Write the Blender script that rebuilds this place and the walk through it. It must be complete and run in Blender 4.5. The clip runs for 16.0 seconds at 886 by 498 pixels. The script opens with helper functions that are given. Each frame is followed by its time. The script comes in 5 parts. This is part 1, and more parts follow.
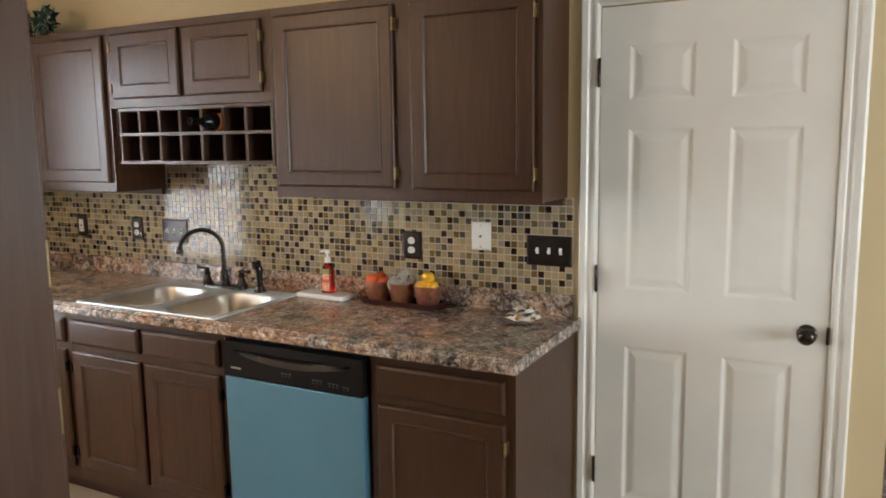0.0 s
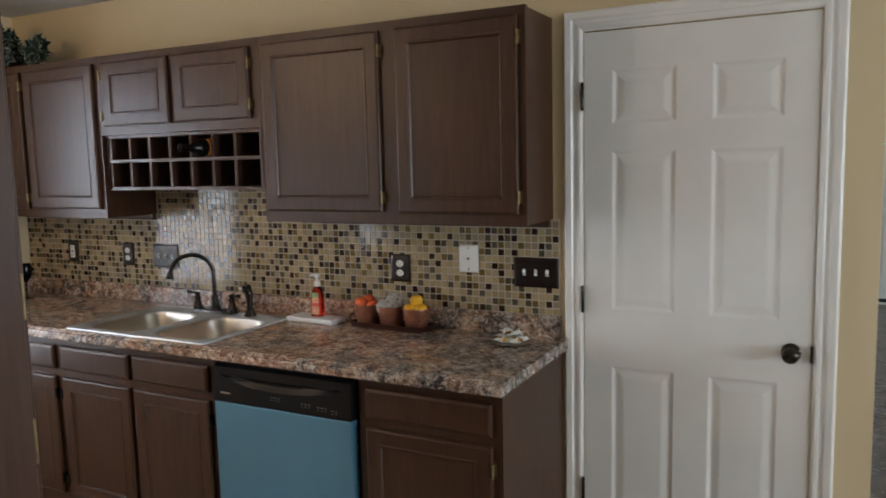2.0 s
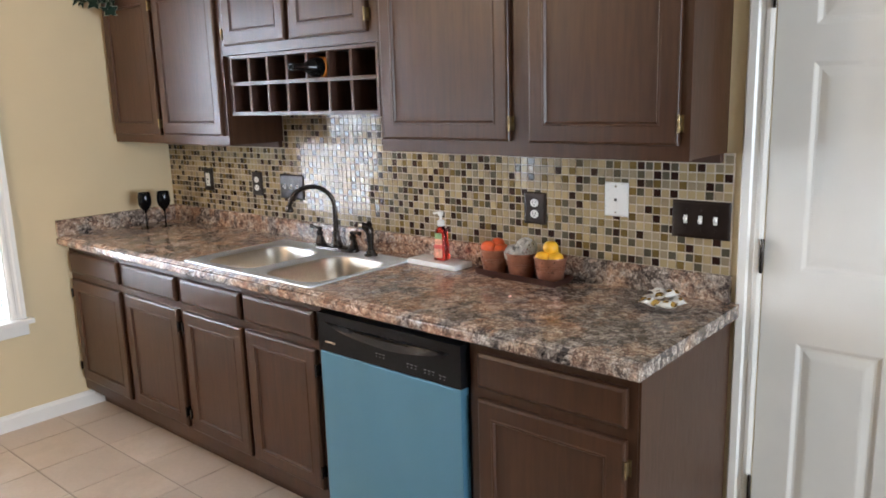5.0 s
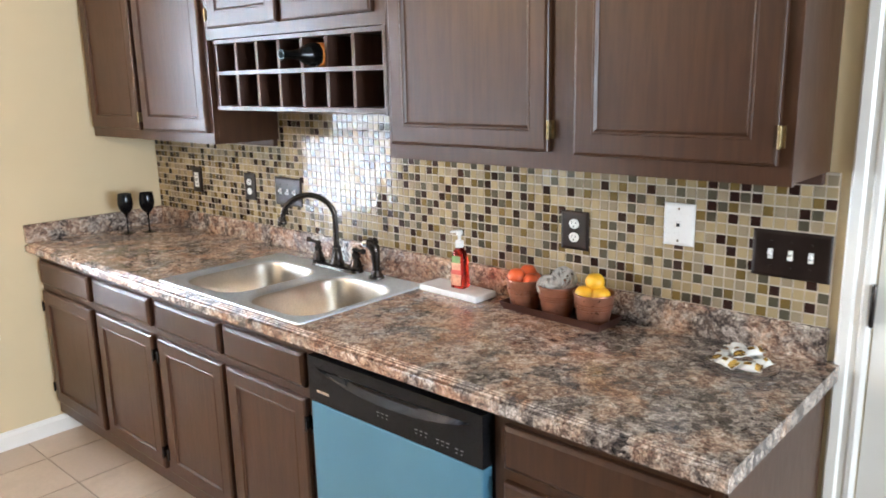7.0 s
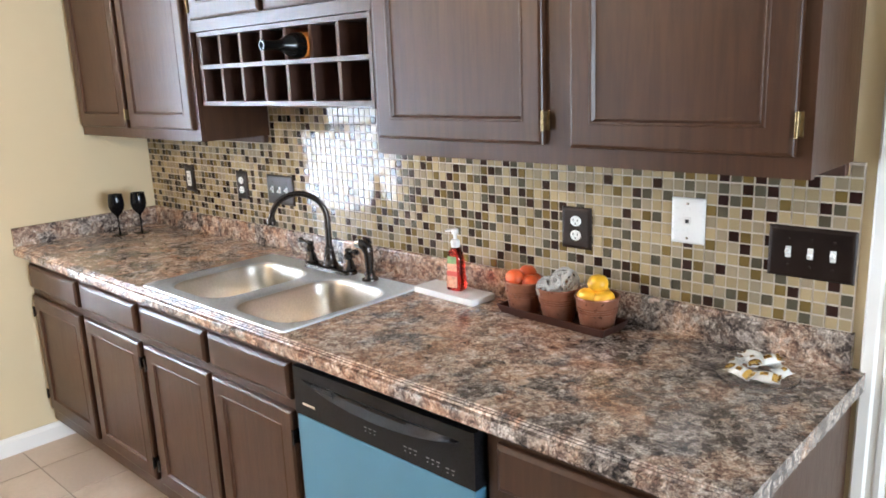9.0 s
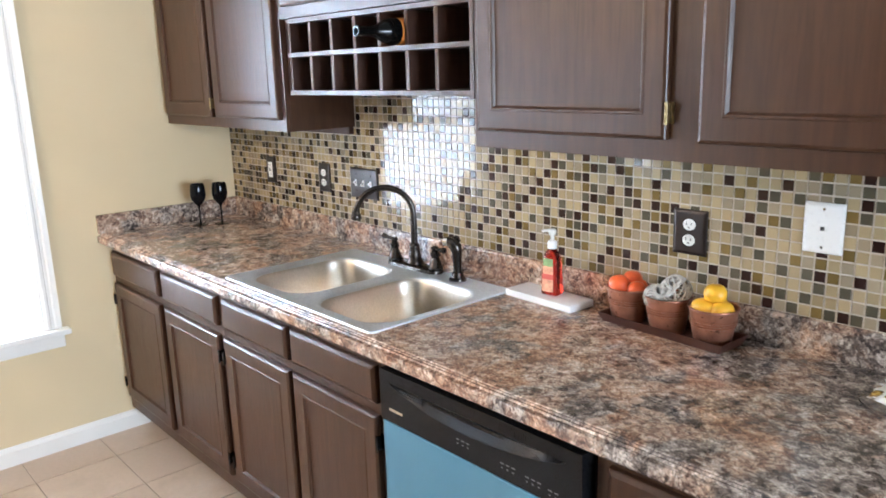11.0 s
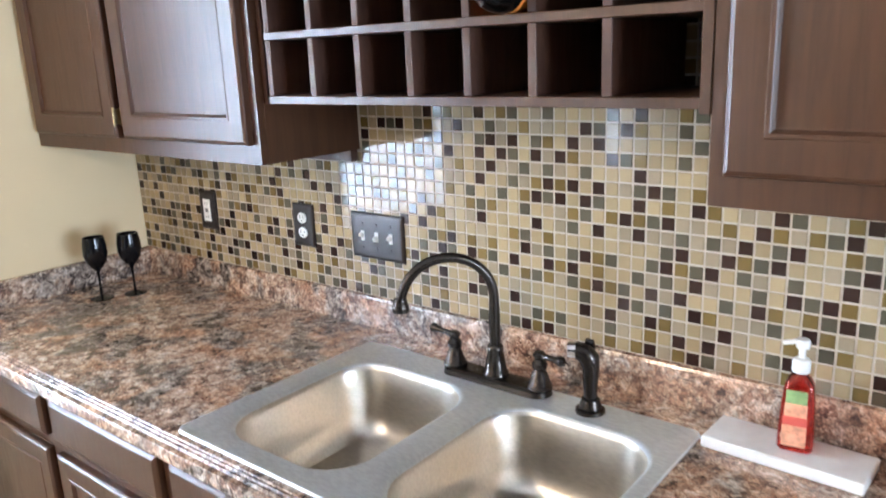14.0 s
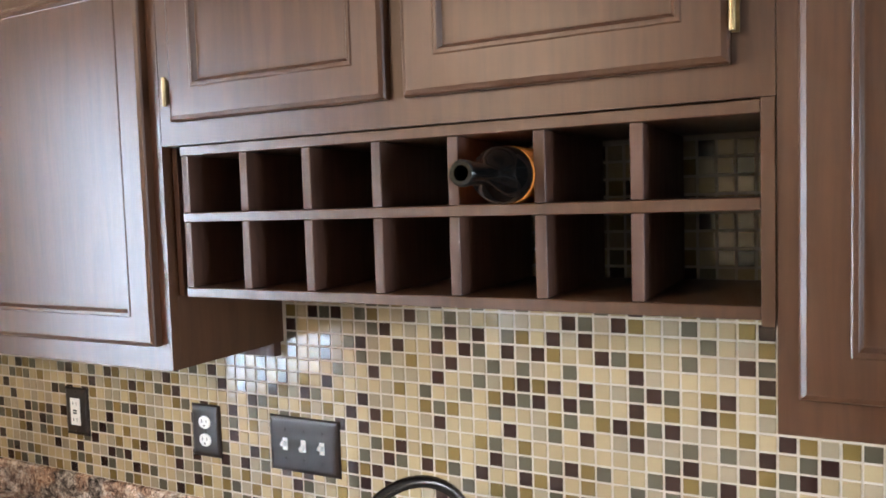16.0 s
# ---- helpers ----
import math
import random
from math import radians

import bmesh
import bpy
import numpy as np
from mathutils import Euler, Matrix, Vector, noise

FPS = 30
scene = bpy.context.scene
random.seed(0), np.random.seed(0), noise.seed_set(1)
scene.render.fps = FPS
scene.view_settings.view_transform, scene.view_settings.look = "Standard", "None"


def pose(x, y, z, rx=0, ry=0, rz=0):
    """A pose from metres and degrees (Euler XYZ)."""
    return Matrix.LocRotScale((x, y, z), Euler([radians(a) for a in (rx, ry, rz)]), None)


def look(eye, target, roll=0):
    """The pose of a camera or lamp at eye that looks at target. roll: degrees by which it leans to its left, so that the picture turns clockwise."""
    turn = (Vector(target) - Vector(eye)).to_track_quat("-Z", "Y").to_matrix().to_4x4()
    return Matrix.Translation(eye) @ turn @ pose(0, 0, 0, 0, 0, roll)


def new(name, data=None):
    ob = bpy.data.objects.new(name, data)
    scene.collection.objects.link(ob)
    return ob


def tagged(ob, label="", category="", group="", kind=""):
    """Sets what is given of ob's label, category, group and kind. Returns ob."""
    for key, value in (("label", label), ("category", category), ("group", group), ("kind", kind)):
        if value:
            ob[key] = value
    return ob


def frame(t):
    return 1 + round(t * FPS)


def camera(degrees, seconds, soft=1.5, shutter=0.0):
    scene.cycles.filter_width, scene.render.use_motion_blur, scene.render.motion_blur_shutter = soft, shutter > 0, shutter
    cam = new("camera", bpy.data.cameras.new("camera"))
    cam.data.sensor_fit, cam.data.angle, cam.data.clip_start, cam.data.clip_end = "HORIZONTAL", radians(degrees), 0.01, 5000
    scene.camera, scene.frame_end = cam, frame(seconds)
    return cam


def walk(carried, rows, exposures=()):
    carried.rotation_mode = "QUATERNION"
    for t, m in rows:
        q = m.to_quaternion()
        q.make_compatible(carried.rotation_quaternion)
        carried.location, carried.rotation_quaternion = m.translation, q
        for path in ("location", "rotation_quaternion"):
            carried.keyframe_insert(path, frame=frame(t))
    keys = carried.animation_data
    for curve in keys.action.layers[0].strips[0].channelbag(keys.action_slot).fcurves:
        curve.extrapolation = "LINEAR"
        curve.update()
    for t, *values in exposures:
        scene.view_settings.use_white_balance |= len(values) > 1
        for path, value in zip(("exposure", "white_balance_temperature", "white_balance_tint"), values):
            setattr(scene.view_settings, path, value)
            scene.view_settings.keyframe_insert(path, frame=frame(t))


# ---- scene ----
cam = camera(60.5, 16.0, soft=1.7, shutter=0.3)
PATH = [
    (0.0, pose(3.968, -2.702, 1.572, 81.86, 0.77, 27.61)),
    (0.5, pose(3.993, -2.795, 1.573, 81.40, 1.09, 24.88)),
    (1.0, pose(4.026, -2.806, 1.568, 82.95, 1.01, 23.83)),
    (1.5, pose(4.033, -2.793, 1.564, 83.36, 1.13, 23.57)),
    (2.0, pose(4.008, -2.706, 1.584, 83.38, 1.35, 27.26)),
    (2.5, pose(3.997, -2.552, 1.586, 83.28, 1.08, 31.76)),
    (3.0, pose(3.978, -2.462, 1.589, 82.10, 0.35, 38.98)),
    (3.5, pose(3.987, -2.432, 1.569, 82.28, 0.80, 42.78)),
    (4.0, pose(3.990, -2.394, 1.559, 81.27, 1.84, 43.87)),
    (4.5, pose(3.958, -2.338, 1.547, 78.86, 1.63, 42.31)),
    (4.7, pose(3.934, -2.292, 1.547, 78.82, 1.88, 40.79)),
    (6.8, pose(3.590, -1.918, 1.585, 77.24, 1.59, 40.16)),
    (7.0, pose(3.568, -1.862, 1.581, 77.35, 1.21, 41.85)),
    (7.5, pose(3.542, -1.764, 1.578, 76.71, 2.06, 43.76)),
    (8.0, pose(3.523, -1.723, 1.570, 76.56, 2.24, 43.33)),
    (8.2, pose(3.523, -1.713, 1.579, 76.44, 2.46, 42.83)),
    (10.3, pose(3.493, -1.733, 1.559, 77.94, 1.54, 44.14)),
    (10.5, pose(3.474, -1.737, 1.560, 77.71, 1.21, 45.34)),
    (11.0, pose(3.370, -1.688, 1.551, 76.79, 1.62, 47.87)),
    (11.5, pose(3.186, -1.608, 1.576, 76.90, 1.72, 47.04)),
    (12.0, pose(3.022, -1.532, 1.551, 74.55, 1.26, 46.96)),
    (12.5, pose(2.834, -1.362, 1.532, 72.52, 3.52, 47.74)),
    (13.0, pose(2.656, -1.235, 1.528, 70.95, 4.10, 48.75)),
    (13.2, pose(2.591, -1.236, 1.528, 70.80, 3.87, 47.60)),
    (13.5, pose(2.489, -1.247, 1.534, 72.88, 3.12, 43.95)),
    (14.0, pose(2.309, -1.303, 1.571, 75.51, 2.36, 38.46)),
    (14.5, pose(2.230, -1.275, 1.595, 81.57, 1.46, 37.67)),
    (15.0, pose(2.187, -1.193, 1.608, 84.65, 1.65, 35.28)),
    (15.5, pose(2.103, -1.190, 1.629, 87.30, 1.77, 30.33)),
    (16.0, pose(2.014, -1.217, 1.631, 86.37, 1.81, 27.30)),
]
EXPO = [(0, -0.86, 6600, 9), (1.0, -1.15, 6450, 9), (2.3, -1.46, 6150, 10), (3.0, -1.40, 6150, 11), (4.0, -1.08, 6100, 12), (4.7, -0.65, 6000, 11), (7.0, 0.06, 5800, 8), (10.5, 0.10, 5600, 8), (12.5, 0.08, 5400, 8), (14.0, 0.24, 5400, 8), (15.0, 0.28, 5550, 8), (16.0, 0.28, 5700, 8)]
walk(cam, PATH, EXPO)

# ---- world and light ----
world = bpy.data.worlds.new("sky")
scene.world = world
world.use_nodes = True
wn = world.node_tree.nodes
sky = wn.new("ShaderNodeTexSky")
sky.sky_type, sky.sun_disc, sky.sun_elevation, sky.sun_rotation = "NISHITA", False, radians(35), radians(250)
world.node_tree.links.new(sky.outputs[0], wn["Background"].inputs[0])
wn["Background"].inputs[1].default_value = 0.12

sun = new("sun", bpy.data.lights.new("sun", "SUN"))
sun.data.energy, sun.data.angle, sun.data.color = 1.0, radians(12), (1, 0.95, 0.88)
sun.matrix_world = look((20, -20, 18), (0, 0, 0))


def window_light(name, x, y, z, w, h, turn, power, color=(0.83, 0.92, 1.0), down=0):
    ob = new(name, bpy.data.lights.new(name, "AREA"))
    ob.data.shape, ob.data.size, ob.data.size_y, ob.data.energy, ob.data.color = "RECTANGLE", w, h, power, color
    ob.matrix_world = pose(x, y, z, 90 - down, 0, turn)
    return ob


window_light("window_light_kitchen", -0.66, -1.85, 1.42, 3.0, 2.0, -90, 560, down=27)
window_light("window_light_dining", -0.19, -3.65, 1.15, 0.6, 0.8, -90, 28)
# added fill from the unseen south side; no source is known there
window_light("south_fill_light", 2.6, -5.7, 1.2, 1.8, 1.9, 180, 44, (0.96, 0.97, 1.0), 45)
window_light("front_room_light", 8.72, 3.2, 1.35, 2.2, 1.5, 90, 300)
# added fill from the unseen east side, to brighten end panels and pantry door
window_light("east_fill_light", 8.72, -1.8, 1.35, 2.2, 1.5, 90, 350, (0.88, 0.94, 1.0))

bulb = new("ceiling_bulb", bpy.data.lights.new("ceiling_bulb", "POINT"))
bulb.data.energy, bulb.data.color, bulb.data.shadow_soft_size = 62, (1.0, 0.70, 0.45), 0.09
bulb.location = (0.75, -2.65, 2.27)


# ---- materials ----
def nodes(name):
    m = bpy.data.materials.new(name)
    m.use_nodes = True
    t = m.node_tree
    return m, t, t.nodes["Principled BSDF"]


def setp(b, **kw):
    names = {"rough": "Roughness", "metal": "Metallic", "coat": "Coat Weight", "coat_rough": "Coat Roughness", "ior": "IOR",
             "trans": "Transmission Weight", "spec": "Specular IOR Level", "alpha": "Alpha", "aniso": "Anisotropic"}
    for k, v in kw.items():
        b.inputs[names[k]].default_value = v


def coords(t, scale=(1, 1, 1), world_space=True):
    mp = t.nodes.new("ShaderNodeMapping")
    mp.inputs["Scale"].default_value = scale
    if world_space:
        g = t.nodes.new("ShaderNodeNewGeometry")
        t.links.new(g.outputs["Position"], mp.inputs["Vector"])
    else:
        g = t.nodes.new("ShaderNodeTexCoord")
        t.links.new(g.outputs["Object"], mp.inputs["Vector"])
    return mp.outputs[0]


def noise_tex(t, vec, scale, detail=4, rough=0.55, distort=0.0):
    n = t.nodes.new("ShaderNodeTexNoise")
    n.inputs["Scale"].default_value, n.inputs["Detail"].default_value = scale, detail
    n.inputs["Roughness"].default_value, n.inputs["Distortion"].default_value = rough, distort
    t.links.new(vec, n.inputs["Vector"])
    return n.outputs["Fac"]


def ramp(t, fac, stops):
    r = t.nodes.new("ShaderNodeValToRGB")
    e = r.color_ramp.elements
    while len(e) < len(stops):
        e.new(0.5)
    for el, (p, c) in zip(e, stops):
        el.position, el.color = p, (*c, 1)
    t.links.new(fac, r.inputs[0])
    return r.outputs[0]


def mixc(t, fac, a, b, mode="MIX"):
    m = t.nodes.new("ShaderNodeMix")
    m.data_type, m.blend_type = "RGBA", mode
    for val, i in ((fac, 0), (a, 6), (b, 7)):
        if isinstance(val, (int, float)):
            m.inputs[i].default_value = val
        elif isinstance(val, tuple):
            m.inputs[i].default_value = (*val, 1)
        else:
            t.links.new(val, m.inputs[i])
    return m.outputs[2]


def rng(t, fac, lo, hi):
    m = t.nodes.new("ShaderNodeMapRange")
    m.inputs["To Min"].default_value, m.inputs["To Max"].default_value = lo, hi
    m.inputs["From Min"].default_value, m.inputs["From Max"].default_value = 0.25, 0.75
    m.interpolation_type = "SMOOTHSTEP"
    t.links.new(fac, m.inputs["Value"])
    return m.outputs[0]


def bump(t, b, fac, dist, strength=0.6):
    n = t.nodes.new("ShaderNodeBump")
    n.inputs["Distance"].default_value, n.inputs["Strength"].default_value = dist, strength
    t.links.new(fac, n.inputs["Height"])
    t.links.new(n.outputs[0], b.inputs["Normal"])


def simple(name, color, rough=0.5, metal=0.0, var=0.12, scale=12, relief=0.0003, relief_scale=90, **kw):
    """A plain surface with two scales of variation in colour, gloss and relief."""
    m, t, b = nodes(name)
    v = coords(t)
    n1, n2 = noise_tex(t, v, scale, 3), noise_tex(t, v, relief_scale, 4)
    dark = tuple(c * (1 - var) for c in color)
    light = tuple(min(1, c * (1 + var)) for c in color)
    t.links.new(mixc(t, rng(t, n1, 0, 1), dark, light), b.inputs["Base Color"])
    t.links.new(rng(t, n2, rough * 0.85, min(1, rough * 1.15)), b.inputs["Roughness"])
    setp(b, metal=metal, **kw)
    if relief:
        bump(t, b, n2, relief)
    return m


def painted_wood(name, color, rough=0.3):
    """Brushed satin paint over open-grained oak, the grain upright."""
    m, t, b = nodes(name)
    v, vg = coords(t), coords(t, (1, 1, 0.06))
    grain, fine, blot = noise_tex(t, vg, 210, 4, 0.6), noise_tex(t, vg, 650, 3), noise_tex(t, v, 5, 3)
    c = mixc(t, rng(t, blot, 0, 1), tuple(x * 0.9 for x in color), tuple(x * 1.1 for x in color))
    c = mixc(t, rng(t, grain, 0.0, 0.30), c, tuple(x * 0.82 for x in color))
    broad = noise_tex(t, coords(t, (1, 1, 0.07)), 62, 4, 0.6, 0.6)
    c = mixc(t, rng(t, broad, 0, 0.6), c, tuple(x * 1.75 for x in color))
    t.links.new(c, b.inputs["Base Color"])
    t.links.new(rng(t, grain, rough * 0.85, rough * 1.2), b.inputs["Roughness"])
    a = t.nodes.new("ShaderNodeMath")
    a.operation = "ADD"
    t.links.new(grain, a.inputs[0])
    t.links.new(fine, a.inputs[1])
    a2 = t.nodes.new("ShaderNodeMath")
    a2.operation = "ADD"
    t.links.new(a.outputs[0], a2.inputs[0])
    t.links.new(broad, a2.inputs[1])
    bump(t, b, a2.outputs[0], 0.00045, 0.35)
    setp(b, spec=0.34)
    return m


M_CAB = painted_wood("brown_paint", (0.047, 0.0205, 0.0098), 0.33)
M_CABIN = painted_wood("brown_paint_inside", (0.050, 0.022, 0.013), 0.5)
M_WALL = simple("cream_wall_paint", (0.69, 0.565, 0.35), 0.75, var=0.025, scale=2, relief=0.0006, relief_scale=220)
M_WALL2 = simple("pale_wall_paint", (0.56, 0.52, 0.37), 0.75, var=0.03, scale=2, relief=0.0006, relief_scale=220)
M_WHITE = simple("white_gloss_paint", (0.85, 0.835, 0.79), 0.32, var=0.03, scale=4, relief=0.0002, relief_scale=60)
M_CEIL = simple("ceiling_paint", (0.72, 0.71, 0.70), 0.9, var=0.04, scale=8, relief=0.004, relief_scale=45)
M_BLACK = simple("black_plastic", (0.006, 0.006, 0.007), 0.30, relief=0.0002, relief_scale=400, spec=0.2)
M_BLACKG = simple("black_gloss", (0.004, 0.004, 0.005), 0.07, relief=0, spec=0.25)
M_RUBBER = simple("black_rubber", (0.012, 0.012, 0.012), 0.7)
M_BRONZE = simple("oil_rubbed_bronze", (0.050, 0.042, 0.037), 0.24, metal=0.85, var=0.1, scale=40, relief=0.0001)
M_PLATE = simple("bronze_switch_plate", (0.018, 0.0105, 0.008), 0.33, metal=0.4, var=0.3, scale=18, relief=0.0001)
M_BRASS = simple("aged_brass", (0.24, 0.175, 0.085), 0.36, metal=0.85, var=0.35, scale=60, relief=0.0001)
M_CHROME = simple("chrome", (0.75, 0.75, 0.76), 0.12, metal=1.0, relief=0)
M_COPPER = simple("copper_pot_metal", (0.36, 0.155, 0.092), 0.31, metal=0.6, var=0.2, scale=30, relief=0.0002)
M_DARKTRAY = simple("dark_brown_tray", (0.07, 0.026, 0.018), 0.35, metal=0.3)
M_PLASTIC = simple("white_plastic", (0.78, 0.77, 0.74), 0.3, var=0.02, relief=0)
M_STONE = simple("white_stone", (0.86, 0.85, 0.83), 0.35, var=0.06, scale=25)
M_GROUT = simple("grout", (0.47, 0.40, 0.32), 0.85, var=0.08, scale=60)
M_FGROUT = simple("floor_grout", (0.33, 0.27, 0.22), 0.9, var=0.12, scale=30)
M_ORANGE = simple("orange_skin", (0.80, 0.13, 0.03), 0.38, var=0.1, scale=50, relief=0.0006, relief_scale=400)
M_YELLOW = simple("yellow_skin", (0.85, 0.45, 0.02), 0.4, var=0.06, scale=50, relief=0.0006, relief_scale=400)
M_TWINE = simple("white_wicker", (0.62, 0.58, 0.53), 0.75, var=0.15, scale=90)
M_STEM = simple("plant_stem", (0.10, 0.08, 0.03), 0.7)
M_LEAF = simple("ivy_green", (0.007, 0.022, 0.013), 0.6, var=0.4, scale=40, spec=0.15)
M_LEAFW = simple("ivy_white_edge", (0.30, 0.32, 0.25), 0.5, var=0.15, scale=40)
M_SLAT = simple("white_blind_slat", (0.80, 0.80, 0.80), 0.45, var=0.02, relief=0)
_t = M_SLAT.node_tree
_tr, _mx = _t.nodes.new("ShaderNodeBsdfTranslucent"), _t.nodes.new("ShaderNodeMixShader")
_tr.inputs[0].default_value, _mx.inputs[0].default_value = (0.8, 0.8, 0.8, 1), 0.4
_t.links.new(_t.nodes["Principled BSDF"].outputs[0], _mx.inputs[1])
_t.links.new(_tr.outputs[0], _mx.inputs[2])
_t.links.new(_mx.outputs[0], _t.nodes["Material Output"].inputs[0])
M_WRAP = simple("white_sweet_wrapper", (0.75, 0.72, 0.66), 0.3, relief=0.001, relief_scale=160)
M_GOLD = simple("gold_sweet_wrapper", (0.75, 0.48, 0.12), 0.25, metal=0.9, relief=0.001, relief_scale=160)
M_PAPER = simple("soap_label_red", (0.62, 0.10, 0.07), 0.35, var=0.1, scale=60)
M_PEACH = simple("soap_label_peach", (0.75, 0.36, 0.22), 0.35, var=0.3, scale=70)
M_GREENL = simple("soap_label_green", (0.25, 0.38, 0.15), 0.4, var=0.2, scale=80)
M_MARK = simple("panel_print", (0.17, 0.17, 0.18), 0.4, var=0, relief=0)
M_LABEL = simple("orange_wine_label", (0.75, 0.26, 0.04), 0.5)
M_SIDE = simple("appliance_side", (0.05, 0.042, 0.04), 0.3, var=0.15, scale=3)


def brushed(name, color, rough, axis, metal=1.0):
    m, t, b = nodes(name)
    v = coords(t, axis)
    n, blot = noise_tex(t, v, 60, 4), noise_tex(t, coords(t), 6, 2)
    c = mixc(t, rng(t, n, 0, 1), tuple(x * 0.9 for x in color), tuple(min(1, x * 1.06) for x in color))
    t.links.new(c, b.inputs["Base Color"])
    t.links.new(rng(t, blot, rough * 0.94, rough * 1.08), b.inputs["Roughness"])
    setp(b, metal=metal)
    bump(t, b, n, 0.0001, 0.25)
    return m


# one sink steel, tinted twice: warm shade in the bowls, blue window sheen on the rim
M_STEEL = brushed("steel_bowl_warm_shade", (0.68, 0.64, 0.575), 0.31, (1, 3, 3))
M_STEELD = brushed("steel_rim_window_sheen", (0.88, 0.92, 0.96), 0.50, (1, 3, 3))
M_STEELF = brushed("appliance_steel", (0.42, 0.44, 0.45), 0.42, (12, 12, 0.6))


def film_mat():
    m, t, b = nodes("blue_film_on_steel")
    v = coords(t, (1, 1, 0.5))
    n, w = noise_tex(t, v, 4, 3), noise_tex(t, coords(t), 14, 3)
    c = mixc(t, rng(t, n, 0, 1), (0.115, 0.275, 0.39), (0.125, 0.29, 0.41))
    t.links.new(c, b.inputs["Base Color"])
    t.links.new(rng(t, w, 0.29, 0.31), b.inputs["Roughness"])
    setp(b, metal=0.45, spec=0.6)
    bump(t, b, w, 0.0001, 0.05)
    return m


M_FILM = film_mat()


def laminate():
    """Granite-look laminate: rounded cream, tan, rust and grey chips with dark seams, in drifting clouds."""
    m, t, b = nodes("granite_laminate")
    v = coords(t)
    dn = t.nodes.new("ShaderNodeTexNoise")
    dn.inputs["Scale"].default_value, dn.inputs["Detail"].default_value = 38, 5
    t.links.new(v, dn.inputs["Vector"])
    ad = t.nodes.new("ShaderNodeMixRGB")
    ad.blend_type = "LINEAR_LIGHT"
    ad.inputs[0].default_value = 0.026
    t.links.new(v, ad.inputs[1])
    t.links.new(dn.outputs["Color"], ad.inputs[2])
    vv = ad.outputs[0]

    def cells(scale, feature="F1"):
        n = t.nodes.new("ShaderNodeTexVoronoi")
        n.feature = feature
        n.inputs["Scale"].default_value = scale
        t.links.new(vv, n.inputs["Vector"])
        return n

    def chip(scale):
        sp = t.nodes.new("ShaderNodeSeparateColor")
        t.links.new(cells(scale).outputs["Color"], sp.inputs[0])
        return sp.outputs[0]

    def blend(a, c, f):
        mx = t.nodes.new("ShaderNodeMix")
        mx.inputs[0].default_value = f
        t.links.new(a, mx.inputs[2])
        t.links.new(c, mx.inputs[3])
        return mx.outputs[0]

    big = noise_tex(t, v, 5.5, 4, 0.6, 0.3)
    big2 = noise_tex(t, coords(t, (1.1, 1, 1)), 7.5, 4, 0.6, 0.3)
    sx = t.nodes.new("ShaderNodeSeparateXYZ")
    t.links.new(coords(t), sx.inputs[0])
    along = t.nodes.new("ShaderNodeMath")
    along.operation, along.inputs[1].default_value = "DIVIDE", 3.2
    t.links.new(sx.outputs[0], along.inputs[0])
    drift = ramp(t, along.outputs[0], [(0.0, (0.85,) * 3), (0.12, (0.62,) * 3), (0.50, (0.55,) * 3), (0.62, (0.25,) * 3), (0.76, (0.35,) * 3), (0.88, (0.90,) * 3)])

    def shifted(fac, k):
        """The print drifts along the sheet from rust to grey."""
        m = t.nodes.new("ShaderNodeMath")
        m.operation, m.inputs[1].default_value = "MULTIPLY_ADD", k
        t.links.new(drift, m.inputs[0])
        t.links.new(fac, m.inputs[2])
        return m.outputs[0]

    big, big2 = shifted(big, -0.14), shifted(big2, 0.16)
    mid = noise_tex(t, v, 29, 8, 0.70, 0.25)
    fine = noise_tex(t, v, 130, 5, 0.7)
    tone = blend(mid, blend(chip(56), chip(125), 0.48), 0.36)
    c = ramp(t, tone, [(0.31, (0.07, 0.05, 0.040)), (0.41, (0.25, 0.16, 0.12)), (0.50, (0.42, 0.31, 0.235)), (0.59, (0.60, 0.49, 0.39)), (0.70, (0.76, 0.69, 0.60))])
    rust = ramp(t, tone, [(0.30, (0.07, 0.036, 0.025)), (0.41, (0.25, 0.135, 0.085)), (0.52, (0.45, 0.285, 0.185)), (0.62, (0.61, 0.44, 0.32)), (0.72, (0.74, 0.60, 0.48))])
    grey = ramp(t, tone, [(0.36, (0.022, 0.022, 0.024)), (0.45, (0.105, 0.095, 0.088)), (0.53, (0.27, 0.245, 0.225)), (0.62, (0.45, 0.42, 0.385)), (0.72, (0.64, 0.60, 0.55))])
    c = mixc(t, ramp(t, big, [(0.38, (0, 0, 0)), (0.50, (1, 1, 1))]), c, rust)
    c = mixc(t, ramp(t, big2, [(0.57, (0, 0, 0)), (0.68, (0.9, 0.9, 0.9))]), c, grey)
    seam = ramp(t, cells(66, "DISTANCE_TO_EDGE").outputs["Distance"], [(0.0, (1, 1, 1)), (0.12, (0, 0, 0))])
    some = ramp(t, noise_tex(t, coords(t, (1, 1.2, 1)), 15, 4, 0.65), [(0.46, (0, 0, 0)), (0.58, (0.5, 0.5, 0.5))])
    c = mixc(t, mixc(t, 1.0, seam, some, "MULTIPLY"), c, (0.045, 0.036, 0.032))
    def crack(scale, width, amount, seed):
        """Thin wandering dark veins, where a noise passes its middle value."""
        mp = t.nodes.new("ShaderNodeMapping")
        mp.inputs["Location"].default_value = (seed, seed * 0.7, 0)
        t.links.new(v, mp.inputs["Vector"])
        n = noise_tex(t, mp.outputs[0], scale, 6, 0.62, 0.4)
        k = amount
